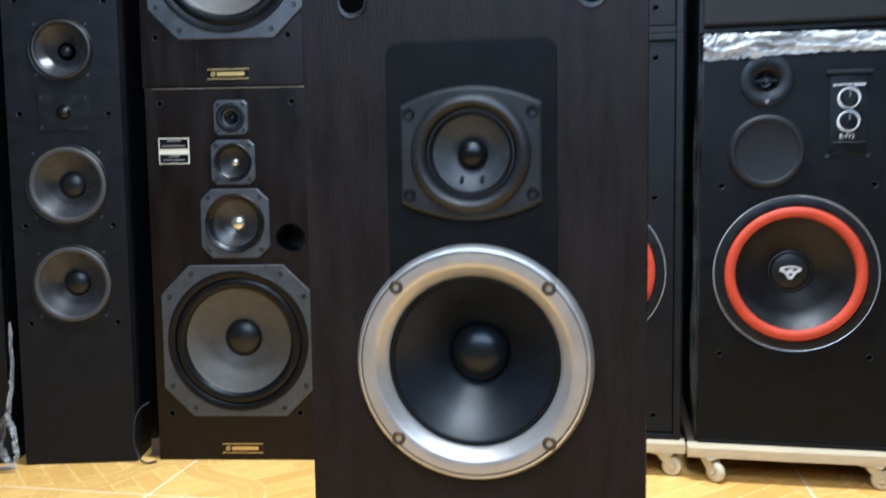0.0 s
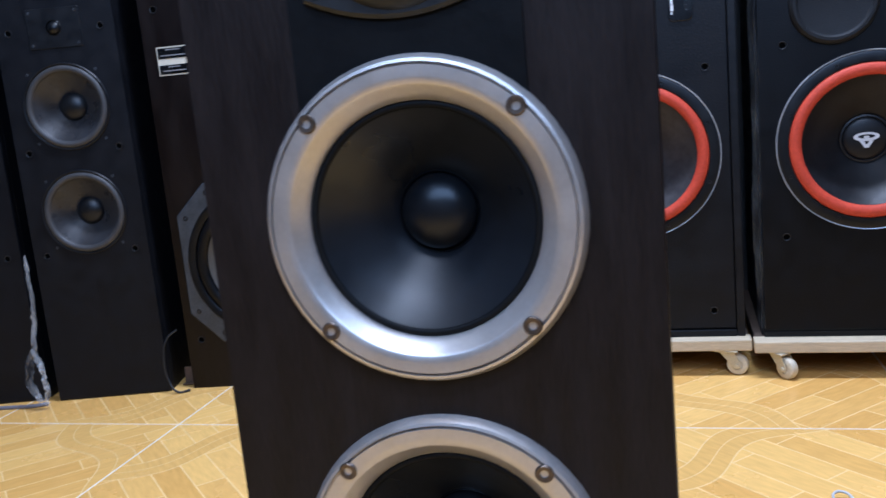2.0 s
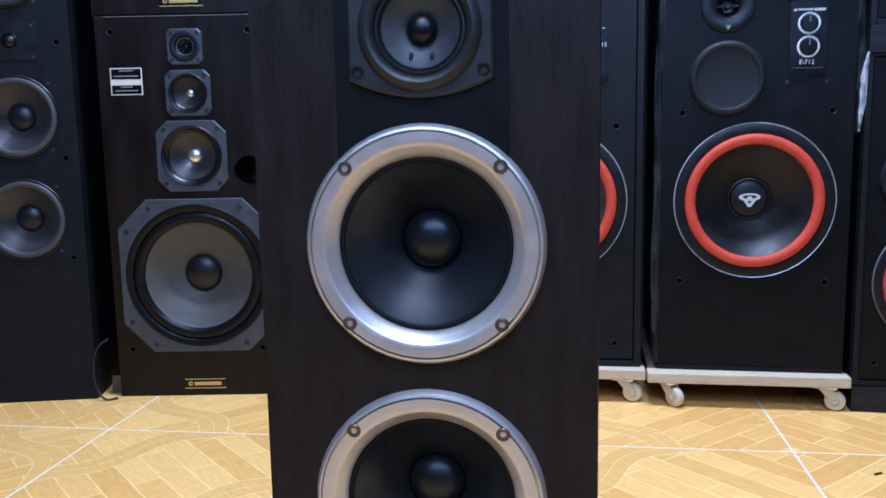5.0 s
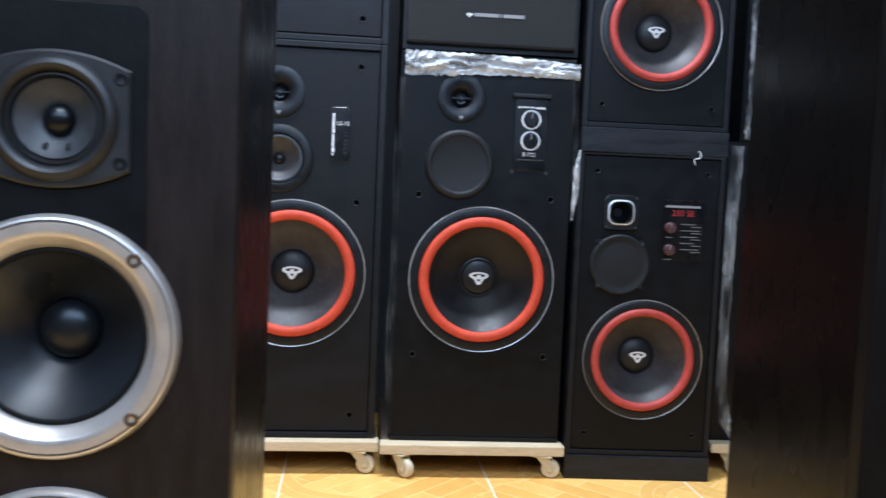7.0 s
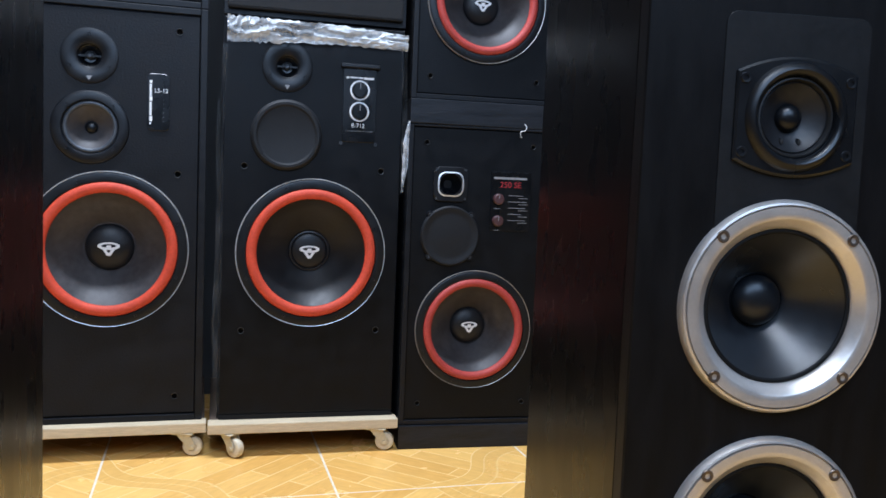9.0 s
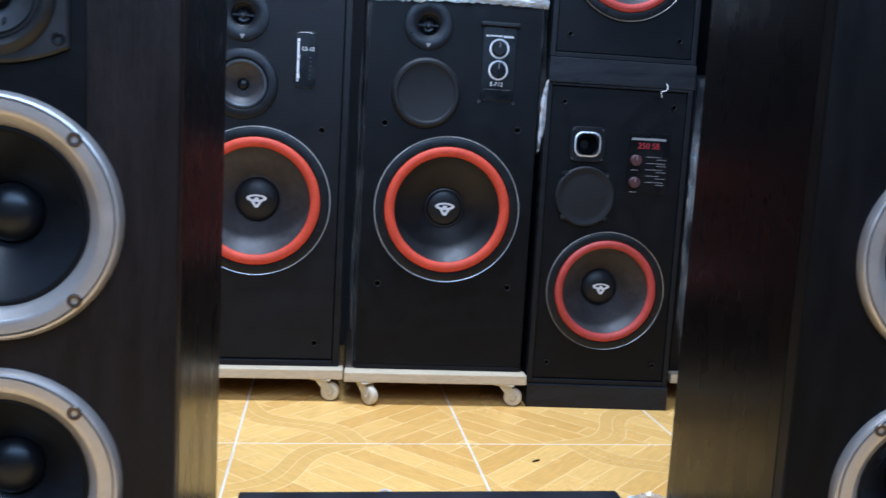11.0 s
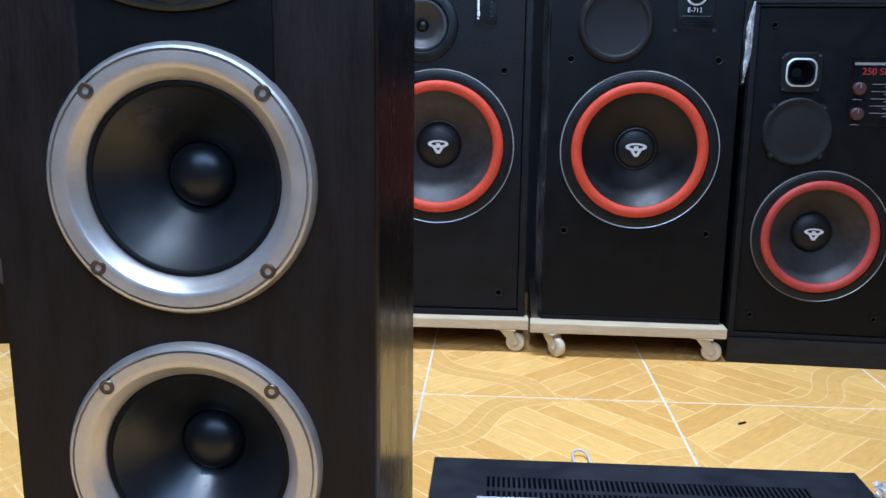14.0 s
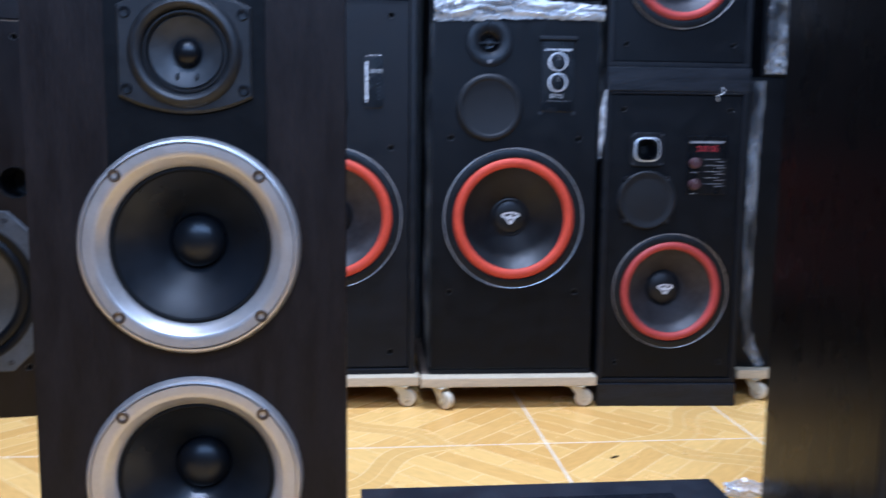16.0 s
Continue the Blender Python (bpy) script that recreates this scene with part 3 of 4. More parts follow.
def speaker_l(m):
    """Cabinet with bevelled front, round tweeter, open midrange and printed plate."""
    s = thing("three_way_speaker", m, "black vinyl three-way floor loudspeaker with red-edged woofer and open midrange", "loudspeaker", "red-woofer loudspeakers")
    W, H, D = 0.388, 0.868, 0.38
    h = W / 2
    part("baffle", plate(rect(-h + 0.016, h - 0.016, 0.014, H - 0.014), 0, 0.018, [(0, 0.365, 0.140), (-0.036, 0.757, 0.024), (-0.034, 0.614, 0.057)], 0.003), VINYL_GREY, s)
    fr = bmesh.new()
    for b in ((-h, -h + 0.015, -0.003, 0.02, 0, H), (h - 0.015, h, -0.003, 0.02, 0, H), (-h + 0.015, h - 0.015, -0.003, 0.02, 0, 0.0135), (-h + 0.015, h - 0.015, -0.003, 0.02, H - 0.0135, H)):
        box(*b, 0.002, fr)
    part("front_frame", fr, VINYL_GRAIN, s)
    carcass(s, W, 0.0, H, D, VINYL_GRAIN, 0.02)
    red_woofer(s, 0.365, 0.161, PAPER_MID, RED, 0.049)
    tweeter_disc(s, -0.036, 0.757, 0.055)
    f = driver(s, "midrange_driver", -0.034, 0.614, "round black midrange driver with grey cone",
               [(0.052, 0.006), (0.0535, -0.002), (0.056, -0.0052), (0.0680, -0.0058), (0.0735, -0.0035), (0.0760, 0.001)], BLACK,
               roll(0.0435, 0.0530, 0.002, 0.004), GREY_FRAME,
               [(0.0440, 0.0020), (0.0330, 0.0090), (0.0200, 0.0185), (0.0115, 0.0250)], PAPER_MID, dome(0.0125, 0.0235, 0.0075), SATIN)
    for a in (45, 135, 225, 315):
        bolt(f, -0.034 + 0.0620 * math.cos(radians(a)), 0.614 + 0.0620 * math.sin(radians(a)), -0.0056, 0.003, BLACK)
    p = part("badge_plate", plate(rect(0.075, 0.119, 0.613, 0.730, 0.010), -0.0022, 0.0004, (), 0.0008), SATIN, s, "glossy black badge plate with white print")
    for x1, z0, z1 in ((0.0830, 0.626, 0.630), (0.0848, 0.632, 0.643), (0.0838, 0.644, 0.672), (0.0850, 0.674, 0.683), (0.0838, 0.684, 0.709), (0.0846, 0.710, 0.716)):
        bar(p, 0.0795, x1, z0, z1, WHITE_PRINT, -0.0028, "brand_bar")
    writing("LS-12", 0.0118, WHITE_PRINT, p, 0.1025, -0.0026, 0.695)
    for i in range(6):
        bar(p, 0.106, 0.109, 0.632 + 0.009 * i, 0.6326 + 0.009 * i, GREY_PRINT, -0.0026)
    for sx in (-1, 1):
        for z in (0.053, 0.525, 0.818):
            socket(s, sx * 0.137, z)
    return s


def speaker_e(m):
    """Cabinet with round tweeter, covered midrange, control plate and red-edged woofer."""
    s = thing("three_way_speaker", m, "black three-way loudspeaker with covered midrange and bright red-edged woofer", "loudspeaker", "red-woofer loudspeakers")
    W, H, D = 0.388, 0.862, 0.38
    h = W / 2
    part("baffle", plate(rect(-h + 0.004, h - 0.004, 0.012, H - 0.004), 0, 0.018, [(0, 0.366, 0.140), (-0.061, 0.762, 0.024)], 0.003), VINYL, s)
    part("base_strip", box(-h + 0.004, h - 0.004, 0.003, 0.018, 0.0, 0.011, 0.001), VINYL_GRAIN, s)
    carcass(s, W, 0.0, H, D, VINYL_GRAIN)
    red_woofer(s, 0.366, 0.161, PAPER_DARK, RED, 0.039, bulge=0.18)
    tweeter_disc(s, -0.061, 0.762, 0.053)
    f = part("midrange_cover", lathe(-0.060, 0.618, [(0.0, -0.0082), (0.0590, -0.0082), (0.0605, -0.0086), (0.0640, -0.0112), (0.0690, -0.0112), (0.0740, -0.0070), (0.0760, 0.001)]), COVER, s, "round black covered midrange", True)
    for a in (40, 140, 222, 318):
        bolt(f, -0.060 + 0.0665 * math.cos(radians(a)), 0.618 + 0.0665 * math.sin(radians(a)), -0.0105, 0.003, BLACK)
    x = 0.0945
    p = part("control_plate", plate(rect(x - 0.036, x + 0.036, 0.610, 0.768, 0.004), -0.0020, 0.0004, (), 0.0008), SATIN, s, "glossy control plate with two white-ringed dials")
    part("top_lip", box(x - 0.043, x + 0.043, -0.010, 0.0, 0.768, 0.778, 0.003), BLACK, p)
    for x0, x1, hh in ((-0.030, -0.024, 0.0042), (-0.022, -0.004, 0.0030), (-0.003, 0.006, 0.0034), (0.008, 0.030, 0.0046)):
        bar(p, x + x0, x + x1, 0.7503 - hh, 0.7503, WHITE_PRINT, -0.0026, "brand_bar")
    bar(p, x - 0.030, x + 0.030, 0.6340, 0.6346, GREY_PRINT, -0.0024)
    for z in (0.722, 0.676):
        part("dial_ring", lathe(x, z, [(0.0178, -0.0022), (0.0180, -0.0034), (0.0214, -0.0034), (0.0216, -0.0018)], 36), WHITE_PRINT, p)
        kb = part("dial", lathe(x, z, [(0.0165, -0.002), (0.0160, -0.010), (0.0145, -0.012), (0, -0.012)], 32), SATIN, p, "", True)
        part("pointer", box(x - 0.0008, x + 0.0008, -0.0128, -0.0118, z + 0.002, z + 0.0145), GREY_PRINT, kb)
    writing("E-712", 0.0125, WHITE_PRINT, p, x - 0.002, -0.0026, 0.6455)
    bolt(s, x - 0.038, 0.607, 0, 0.0035, GREY_FRAME)
    bolt(s, x + 0.038, 0.607, 0, 0.0035, GREY_FRAME)
    for sx in (-1, 1):
        for z in (0.196, 0.549, 0.835):
            socket(s, sx * 0.1465, z)
    return s


def speaker_s(m):
    """Narrower cabinet on a plinth with square horn, covered midrange and smaller red woofer."""
    s = thing("three_way_speaker", m, "narrow black loudspeaker on plinth with square horn, dull red woofer", "loudspeaker", "red-woofer loudspeakers")
    W, H, D = 0.328, 0.732, 0.33
    h = W / 2
    part("plinth", box(-h - 0.001, h + 0.001, -0.006, D, 0, 0.054, 0.002), PLINTH, s)
    part("baffle", plate(rect(-h + 0.012, h - 0.012, 0.066, H - 0.006), 0.004, 0.02, [(0, 0.274, 0.116), (-0.065, 0.601, 0.025)], 0.002), VINYL, s)
    fr = bmesh.new()
    for b in ((-h, -h + 0.0115, 0, 0.021, 0.055, H), (h - 0.0115, h, 0, 0.021, 0.055, H), (-h + 0.0115, h - 0.0115, 0, 0.021, 0.055, 0.0655), (-h + 0.0115, h - 0.0115, 0, 0.021, H - 0.0055, H)):
        box(*b, 0.0015, fr)
    part("front_frame", fr, VINYL_GRAIN, s)
    carcass(s, W, 0.055, H, D, VINYL_GRAIN, 0.021)
    red_woofer(s, 0.274, 0.1345, PAPER_MID, RED_DULL, 0.042, rim=SILVER)
    # horn
    f = part("horn_tweeter", plate(rect(-0.105, -0.027, 0.563, 0.640, 0.012, chamfer=True), -0.003, 0.004, [(-0.066, 0.601, 0.0245)], 0.001), BLACK, s, "square horn tweeter with pale mouth rim")
    bm = bmesh.new()
    o, i, g = rect(-0.0955, -0.0365, 0.574, 0.629, 0.018), rect(-0.0925, -0.0395, 0.577, 0.626, 0.016), rect(-0.075, -0.057, 0.593, 0.610, 0.006)
    ro, ri, rg = ([bm.verts.new((x, y, z)) for x, z in q] for q, y in ((o, -0.0036), (i, -0.0046), (i, -0.003)))
    for a, b in ((ro, ri), (ri, rg)):
        for k in range(len(a)):
            bm.faces.new((a[k], a[(k + 1) % len(a)], b[(k + 1) % len(b)], b[k]))
    part("mouth_rim", bm, CREAM_RIM, f, "pale mouth rim")
    bm = bmesh.new()
    ra, rb = ([bm.verts.new((x, y, z)) for x, z in q] for q, y in ((i, -0.0032), (g, 0.030)))
    for k in range(len(ra)):
        bm.faces.new((ra[k], ra[(k + 1) % len(ra)], rb[(k + 1) % len(rb)], rb[k]))
    bm.faces.new(rb)
    part("throat", bm, SATIN, f, "", True)
    for sx in (-1, 1):
        for sz in (-1, 1):
            bolt(f, -0.066 + sx * 0.033, 0.6015 + sz * 0.0325, -0.003, 0.0028, GREY_FRAME)
    c = part("midrange_cover", lathe(-0.063, 0.486, [(0.0, -0.0062), (0.010, -0.0060), (0.045, -0.0050), (0.0560, -0.0046), (0.0590, -0.0060), (0.0640, -0.0060), (0.0668, -0.003), (0.0675, 0.005)]), COVER, s, "round grey-black midrange cover", True)
    for sx in (-1, 1):
        for sz in (-1, 1):
            part("lug", lathe(-0.063 + sx * 0.047, 0.486 + sz * 0.047, [(0, -0.0045), (0.007, -0.0045), (0.008, 0.004)], 16), BLACK, c)
            bolt(c, -0.063 + sx * 0.047, 0.486 + sz * 0.047, -0.0045, 0.003, GREY_FRAME)
    # control print
    p = part("control_plate", box(0.028, 0.122, 0.0015, 0.0045, 0.500, 0.634, 0.0008), SATIN, s, "black control panel with red and white print")
    bar(p, 0.034, 0.112, 0.6170, 0.6220, GREY_PRINT, 0.0008)
    writing("250 SE", 0.0185, RED_PRINT, p, 0.074, 0.0010, 0.6042)
    for z in (0.572, 0.523):
        k = part("dial", lathe(0.046, z, [(0.0125, 0.0015), (0.0120, -0.008), (0.0100, -0.0095), (0, -0.0095)], 28), DIAL_RED, p, "", True)
        part("pointer", box(0.0452, 0.0468, -0.0103, -0.0093, z + 0.001, z + 0.010), GREY_PRINT, k)
        bar(p, 0.037, 0.053, z - 0.022, z - 0.0208, GREY_PRINT, 0.0008)
    for r in range(5):
        z = 0.580 - 0.014 * r
        bar(p, 0.070, 0.070 + (0.034, 0.044, 0.040, 0.032, 0.042)[r], z, z + 0.0011, GREY_PRINT, 0.0008)
        bar(p, 0.094, 0.116, z - 0.0055, z - 0.0044, GREY_PRINT, 0.0008)
    for sx in (-1, 1):
        for z in (0.105, 0.692):
            socket(s, sx * 0.123, z, 0.006)
    return s


L_POSE = pose(0.289, 1.941, 0.0742, 0, 0, -5)
spk_l = speaker_l(L_POSE)
spk_l2 = copy_thing(spk_l, L_POSE @ pose(0, 0.004, 0.869))
cart(pose(0.290, 1.938, 0, 0, 0, -5), 0.404, 0.40)
E_POSE = pose(0.7035, 1.885, 0.0742, 0, 0, -6.5)
spk_e = speaker_e(E_POSE)
cart(pose(0.6970, 1.881, 0, 0, 0, -6), 0.411, 0.40)
S_POSE = pose(1.067, 1.8235, 0, 0, 0, -8.5)
spk_s = speaker_s(S_POSE)
spk_s2 = copy_thing(spk_s, S_POSE @ pose(0.002, 0.004, 0.7325, 0, 0, 1))


def covered_speaker(m, w, h, d):
    """A cabinet with its cloth grille on, and a white brand mark as a bar."""
    s = thing("grille_speaker", m, "black loudspeaker with its cloth grille on stacked on another", "loudspeaker")
    carcass(s, w, 0, h, d, VINYL_GRAIN, 0.0)
    part("front_panel", box(-w / 2 + 0.016, w / 2 - 0.016, 0.004, 0.018, 0.016, h - 0.016), VINYL, s)
    g = part("grille", box(-w / 2 + 0.008, w / 2 - 0.008, -0.016, 0.0, 0.012, h - 0.01, 0.006), GRILLE, s, "black cloth grille")
    emblem(g, -0.052, -0.0170, 0.078, 0.007)
    for x0, x1 in ((-0.042, 0.0125), (0.0155, 0.0185), (0.0215, 0.068)):
        bar(g, x0, x1, 0.0742, 0.0815, GREY_PRINT, -0.0168, "brand_bar")
    return s


GRILLE = material("black_grille_cloth", (0.0050, 0.0056, 0.0070), 0.85, vary=0.2, scale=300, bump=0.4)
spk_e2 = covered_speaker(E_POSE @ pose(0, 0.012, 0.8635), 0.388, 0.62, 0.36)


# ---- plain wrapped cabinet on the next dolly ----
def wrapped_cabinet(m, w, h, d):
    s = thing("wrapped_speaker", m, "black loudspeaker cabinet wrapped in crinkled clear film", "loudspeaker", "wrapped loudspeakers")
    part("front_panel", plate(rect(-w / 2, w / 2, 0, h), 0, 0.018, (), 0.002), VINYL, s)
    carcass(s, w, 0, h, d, VINYL_GRAIN)
    return s


W_POSE = pose(1.452, 1.840, 0.0742, 0, 0, -8.5)
wrapped_cabinet(W_POSE, 0.372, 0.70, 0.36)
cart(pose(1.457, 1.836, 0, 0, 0, -8.5), 0.392, 0.38)
wrapped_cabinet(W_POSE @ pose(0.02, 0.0, 0.701), 0.36, 0.6, 0.36)


# ---- rosewood cabinets with grey-framed woofers ----
def octagon_driver(root, name, x, z, half, cut, label, mat):
    return part(name, plate(rect(x - half, x + half, z - half, z + half, cut, chamfer=True), -0.006, 0.001, [(x, z, half * 0.86)], 0.0016), mat, root, label)


def speaker_p(m):
    s = thing("four_way_speaker", m, "dark rosewood four-way loudspeaker with eight-sided grey-framed woofer", "loudspeaker", "rosewood loudspeakers")
    W, H, D = 0.369, 0.857, 0.34
    h = W / 2
    xc = 0.012
    part("baffle", plate(rect(-h, h, 0, H), 0, 0.018, [(xc, 0.281, 0.154), (xc + 0.002, 0.551, 0.067), (xc + 0.002, 0.689, 0.042), (xc, 0.789, 0.030), (0.139, 0.517, 0.033)], 0.002), ROSEWOOD, s)
    carcass(s, W, 0, H, D, ROSEWOOD)
    # woofer
    z, k = 0.281, 0.1755
    f = octagon_driver(s, "woofer", xc, z, k, 0.067, "large woofer in an eight-sided grey frame", GREY_FRAME)
    part("gasket", lathe(xc, z, [(0.1460, 0.003), (0.1470, -0.006), (0.1500, -0.0078), (0.1610, -0.0078), (0.1640, -0.0055)], 64), GLOSS_RUBBER, f, "", True)
    part("surround", lathe(xc, z, roll(0.1215, 0.1475, 0.001, 0.0085), 64), GLOSS_RUBBER, f, "", True)
    part("cone", lathe(xc, z, [(0.1220, 0.001), (0.1190, 0.004)] + [(0.116 - 0.0019 * i, 0.0056 + 0.00098 * i + (0.00030 if i % 2 else 0)) for i in range(25)] + [(0.066, 0.0310), (0.0400, 0.0440)], 64), PAPER, f, "grey paper cone", True)
    part("dust_cap", lathe(xc, z, dome(0.0430, 0.0425, 0.020), 40), DOME, f, "", True)
    for sx in (-1, 1):
        for sz in (-1, 1):
            bolt(f, xc + sx * 0.1555, z + sz * 0.1035, -0.006, 0.0055, BLACK)
            bolt(f, xc + sx * 0.1035, z + sz * 0.1555, -0.006, 0.0055, BLACK)
    # upper three
    for name, zz, half, cut, dm in (("midrange_driver", 0.551, 0.0785, 0.026, 0.0165), ("upper_midrange_driver", 0.689, 0.0500, 0.013, 0.0090)):
        x = xc + 0.002
        f = octagon_driver(s, name, x, zz, half, cut, "driver in a chamfered grey frame with a bright dome", GREY_FRAME)
        q = half / 0.0785
        part("surround", lathe(x, zz, [(0.0680 * q, -0.0065), (0.0655 * q, -0.0085), (0.0610 * q, -0.0070), (0.0560 * q, 0.0), (0.0510 * q, 0.0020)], 48), SATIN, f, "", True)
        part("cone", lathe(x, zz, [(0.0512 * q, 0.0018), (0.0350 * q, 0.0110 * q), (dm * 0.95, 0.0200 * q)], 48), BROWN_CONE if half > 0.06 else PAPER_DARK, f, "", True)
        part("dust_cap", lathe(x, zz, dome(dm, 0.0195 * q, dm * 0.5), 28), CHROME, f, "polished metal dome", True)
        for sx in (-1, 1):
            for sz in (-1, 1):
                bolt(f, x + sx * half * 0.76, zz + sz * half * 0.76, -0.006, 0.0048, BLACK)
    f = octagon_driver(s, "tweeter", xc, 0.789, 0.0385, 0.009, "small cone tweeter in a chamfered grey frame", GREY_FRAME)
    part("throat", lathe(xc, 0.789, [(0.0335, -0.0062), (0.0300, -0.0072), (0.0230, -0.0060), (0.0180, 0.002), (0.0110, 0.008), (0.0070, 0.011)], 40), BLACK, f, "", True)
    part("tweeter_ring", lathe(xc, 0.789, [(0.0168, 0.0030), (0.0172, -0.0010), (0.0190, -0.0018), (0.0206, -0.0006), (0.0208, 0.002)], 36), GREY_FRAME, f, "grey ring round the tweeter dome", True)
    part("dust_cap", lathe(xc, 0.789, dome(0.0074, 0.0105, 0.006), 20), SATIN, f, "", True)
    for sx in (-1, 1):
        for sz in (-1, 1):
            bolt(f, xc + sx * 0.0285, 0.789 + sz * 0.0285, -0.006, 0.0034, BLACK)
    part("bass_port", lathe(0.139, 0.517, [(0.0345, 0.0005), (0.0350, -0.001), (0.0330, -0.001), (0.0310, 0.004), (0.0305, 0.12), (0, 0.12)], 40), SATIN, s, "round open bass port", True)
    part("worn_edge", box(-h + 0.02, h - 0.004, -0.0008, 0.0005, H - 0.0024, H - 0.0012), WORN, s, "pale chipped top edge")
    # rating label
    p = part("rating_label", box(-0.156, -0.086, -0.0010, 0.0004, 0.687, 0.746), CREAM, s, "cream and black printed rating label")
    for z0, z1 in ((0.7215, 0.7435), (0.6895, 0.7085)):
        bar(p, -0.1535, -0.0885, z0, z1, SATIN, -0.0016, "black_field")
    for z0, x0, x1 in ((0.7385, -0.136, -0.104), (0.7270, -0.148, -0.094), (0.7035, -0.134, -0.108), (0.6955, -0.146, -0.096)):
        bar(p, x0, x1, z0, z0 + 0.0022, GREY_PRINT, -0.0021)
    # brass badge
    p = part("name_badge", box(-0.034, 0.061, -0.0012, 0.0004, 0.0170, 0.0400), SATIN, s, "small black and brass name badge")
    for z0 in (0.0170, 0.0382):
        bar(p, -0.034, 0.061, z0, z0 + 0.0018, GOLD, -0.0018)
    bar(p, -0.012, 0.050, 0.0245, 0.0325, GOLD, -0.0018)
    part("round_mark", lathe(-0.021, 0.0285, [(0.0022, -0.0016), (0.0024, -0.0022), (0.0050, -0.0022), (0.0052, -0.001)], 18), GOLD, p)
    for sx in (-1, 1):
        for z in (0.112, 0.823):
            socket(s, sx * 0.150, z, 0.008)
    return s


P_POSE = pose(-0.518, 1.9555, 0, 0, 0, 2.8)
spk_p = speaker_p(P_POSE)
spk_p2 = copy_thing(spk_p, P_POSE @ pose(-0.006, 0.006, 0.8585))


# ---- slim black towers ----
def slim_tower(m):
    s = thing("slim_tower_speaker", m, "slim black vinyl tower loudspeaker with three smoky cones", "loudspeaker", "slim towers")
    W, H, D = 0.252, 1.16, 0.33
    h = W / 2
    drv = ((0.418, 0.0895), (0.643, 0.0895), (0.944, 0.0690))
    part("baffle", plate(rect(-h, h, 0, H), 0, 0.018, [(0, z, r * 0.9) for z, r in drv] + [(0, 0.805, 0.016)], 0.003), TOWER, s)
    carcass(s, W, 0, H, D, TOWER)
    for z, r in drv:
        k = r / 0.0895
        f = driver(s, "woofer" if r > 0.08 else "midrange_driver", 0, z, "driver with translucent smoky cone",
                   [(0.0862 * k, 0.005), (0.0865 * k, -0.002), (0.0872 * k, -0.0040), (0.0895 * k, -0.0046), (0.0912 * k, -0.0030), (0.0916 * k, 0.001)], BLACK,
                   roll(0.0722 * k, 0.0866 * k, -0.0005, 0.0060), GREY_RUBBER if r > 0.08 else RUBBER,
                   [(0.0726 * k, -0.0005), (0.0700 * k, 0.002), (0.047 * k, 0.0190), (0.026 * k, 0.0350)], BROWN_CONE,
                   dome(0.0300 * k if r > 0.08 else 0.014, 0.0335, 0.0145 if r > 0.08 else 0.010), DOME)
        for a in (45, 135, 225, 315):
            bolt(f, 0.1020 * k * math.cos(radians(a)), z + 0.1020 * k * math.sin(radians(a)), 0.0, 0.003, GREY_FRAME)
    f = part("tweeter", plate(rect(-0.056, 0.056, 0.764, 0.846, 0.003), -0.0022, 0.001, [(0, 0.805, 0.0150)], 0.001), BLACK, s, "square black dome tweeter plate")
    part("dome", lathe(0, 0.805, [(0.0165, -0.0022), (0.0155, -0.0035), (0.0142, -0.001), (0.0136, -0.001), (0.0120, -0.0055), (0.0080, -0.0090), (0, -0.0105)], 28), SATIN, f, "", True)
    for sx in (-1, 1):
        for sz in (-1, 1):
            bolt(f, sx * 0.048, 0.805 + sz * 0.033, -0.0022, 0.0028, GREY_FRAME)
    for sx in (-1, 1):
        for z in (0.330, 0.552, 0.802, 1.05):
            socket(s, sx * 0.0965, z, 0.0075)
    return s


GREY_RUBBER = material("grey_rubber_roll", (0.040, 0.039, 0.040), 0.5, vary=0.15, scale=40)
tower_t = slim_tower(pose(-0.874, 1.911, 0, 0, 0, 9))
tower_t2 = copy_thing(tower_t, pose(-1.162, 1.883, 0, 0, 0, 8))


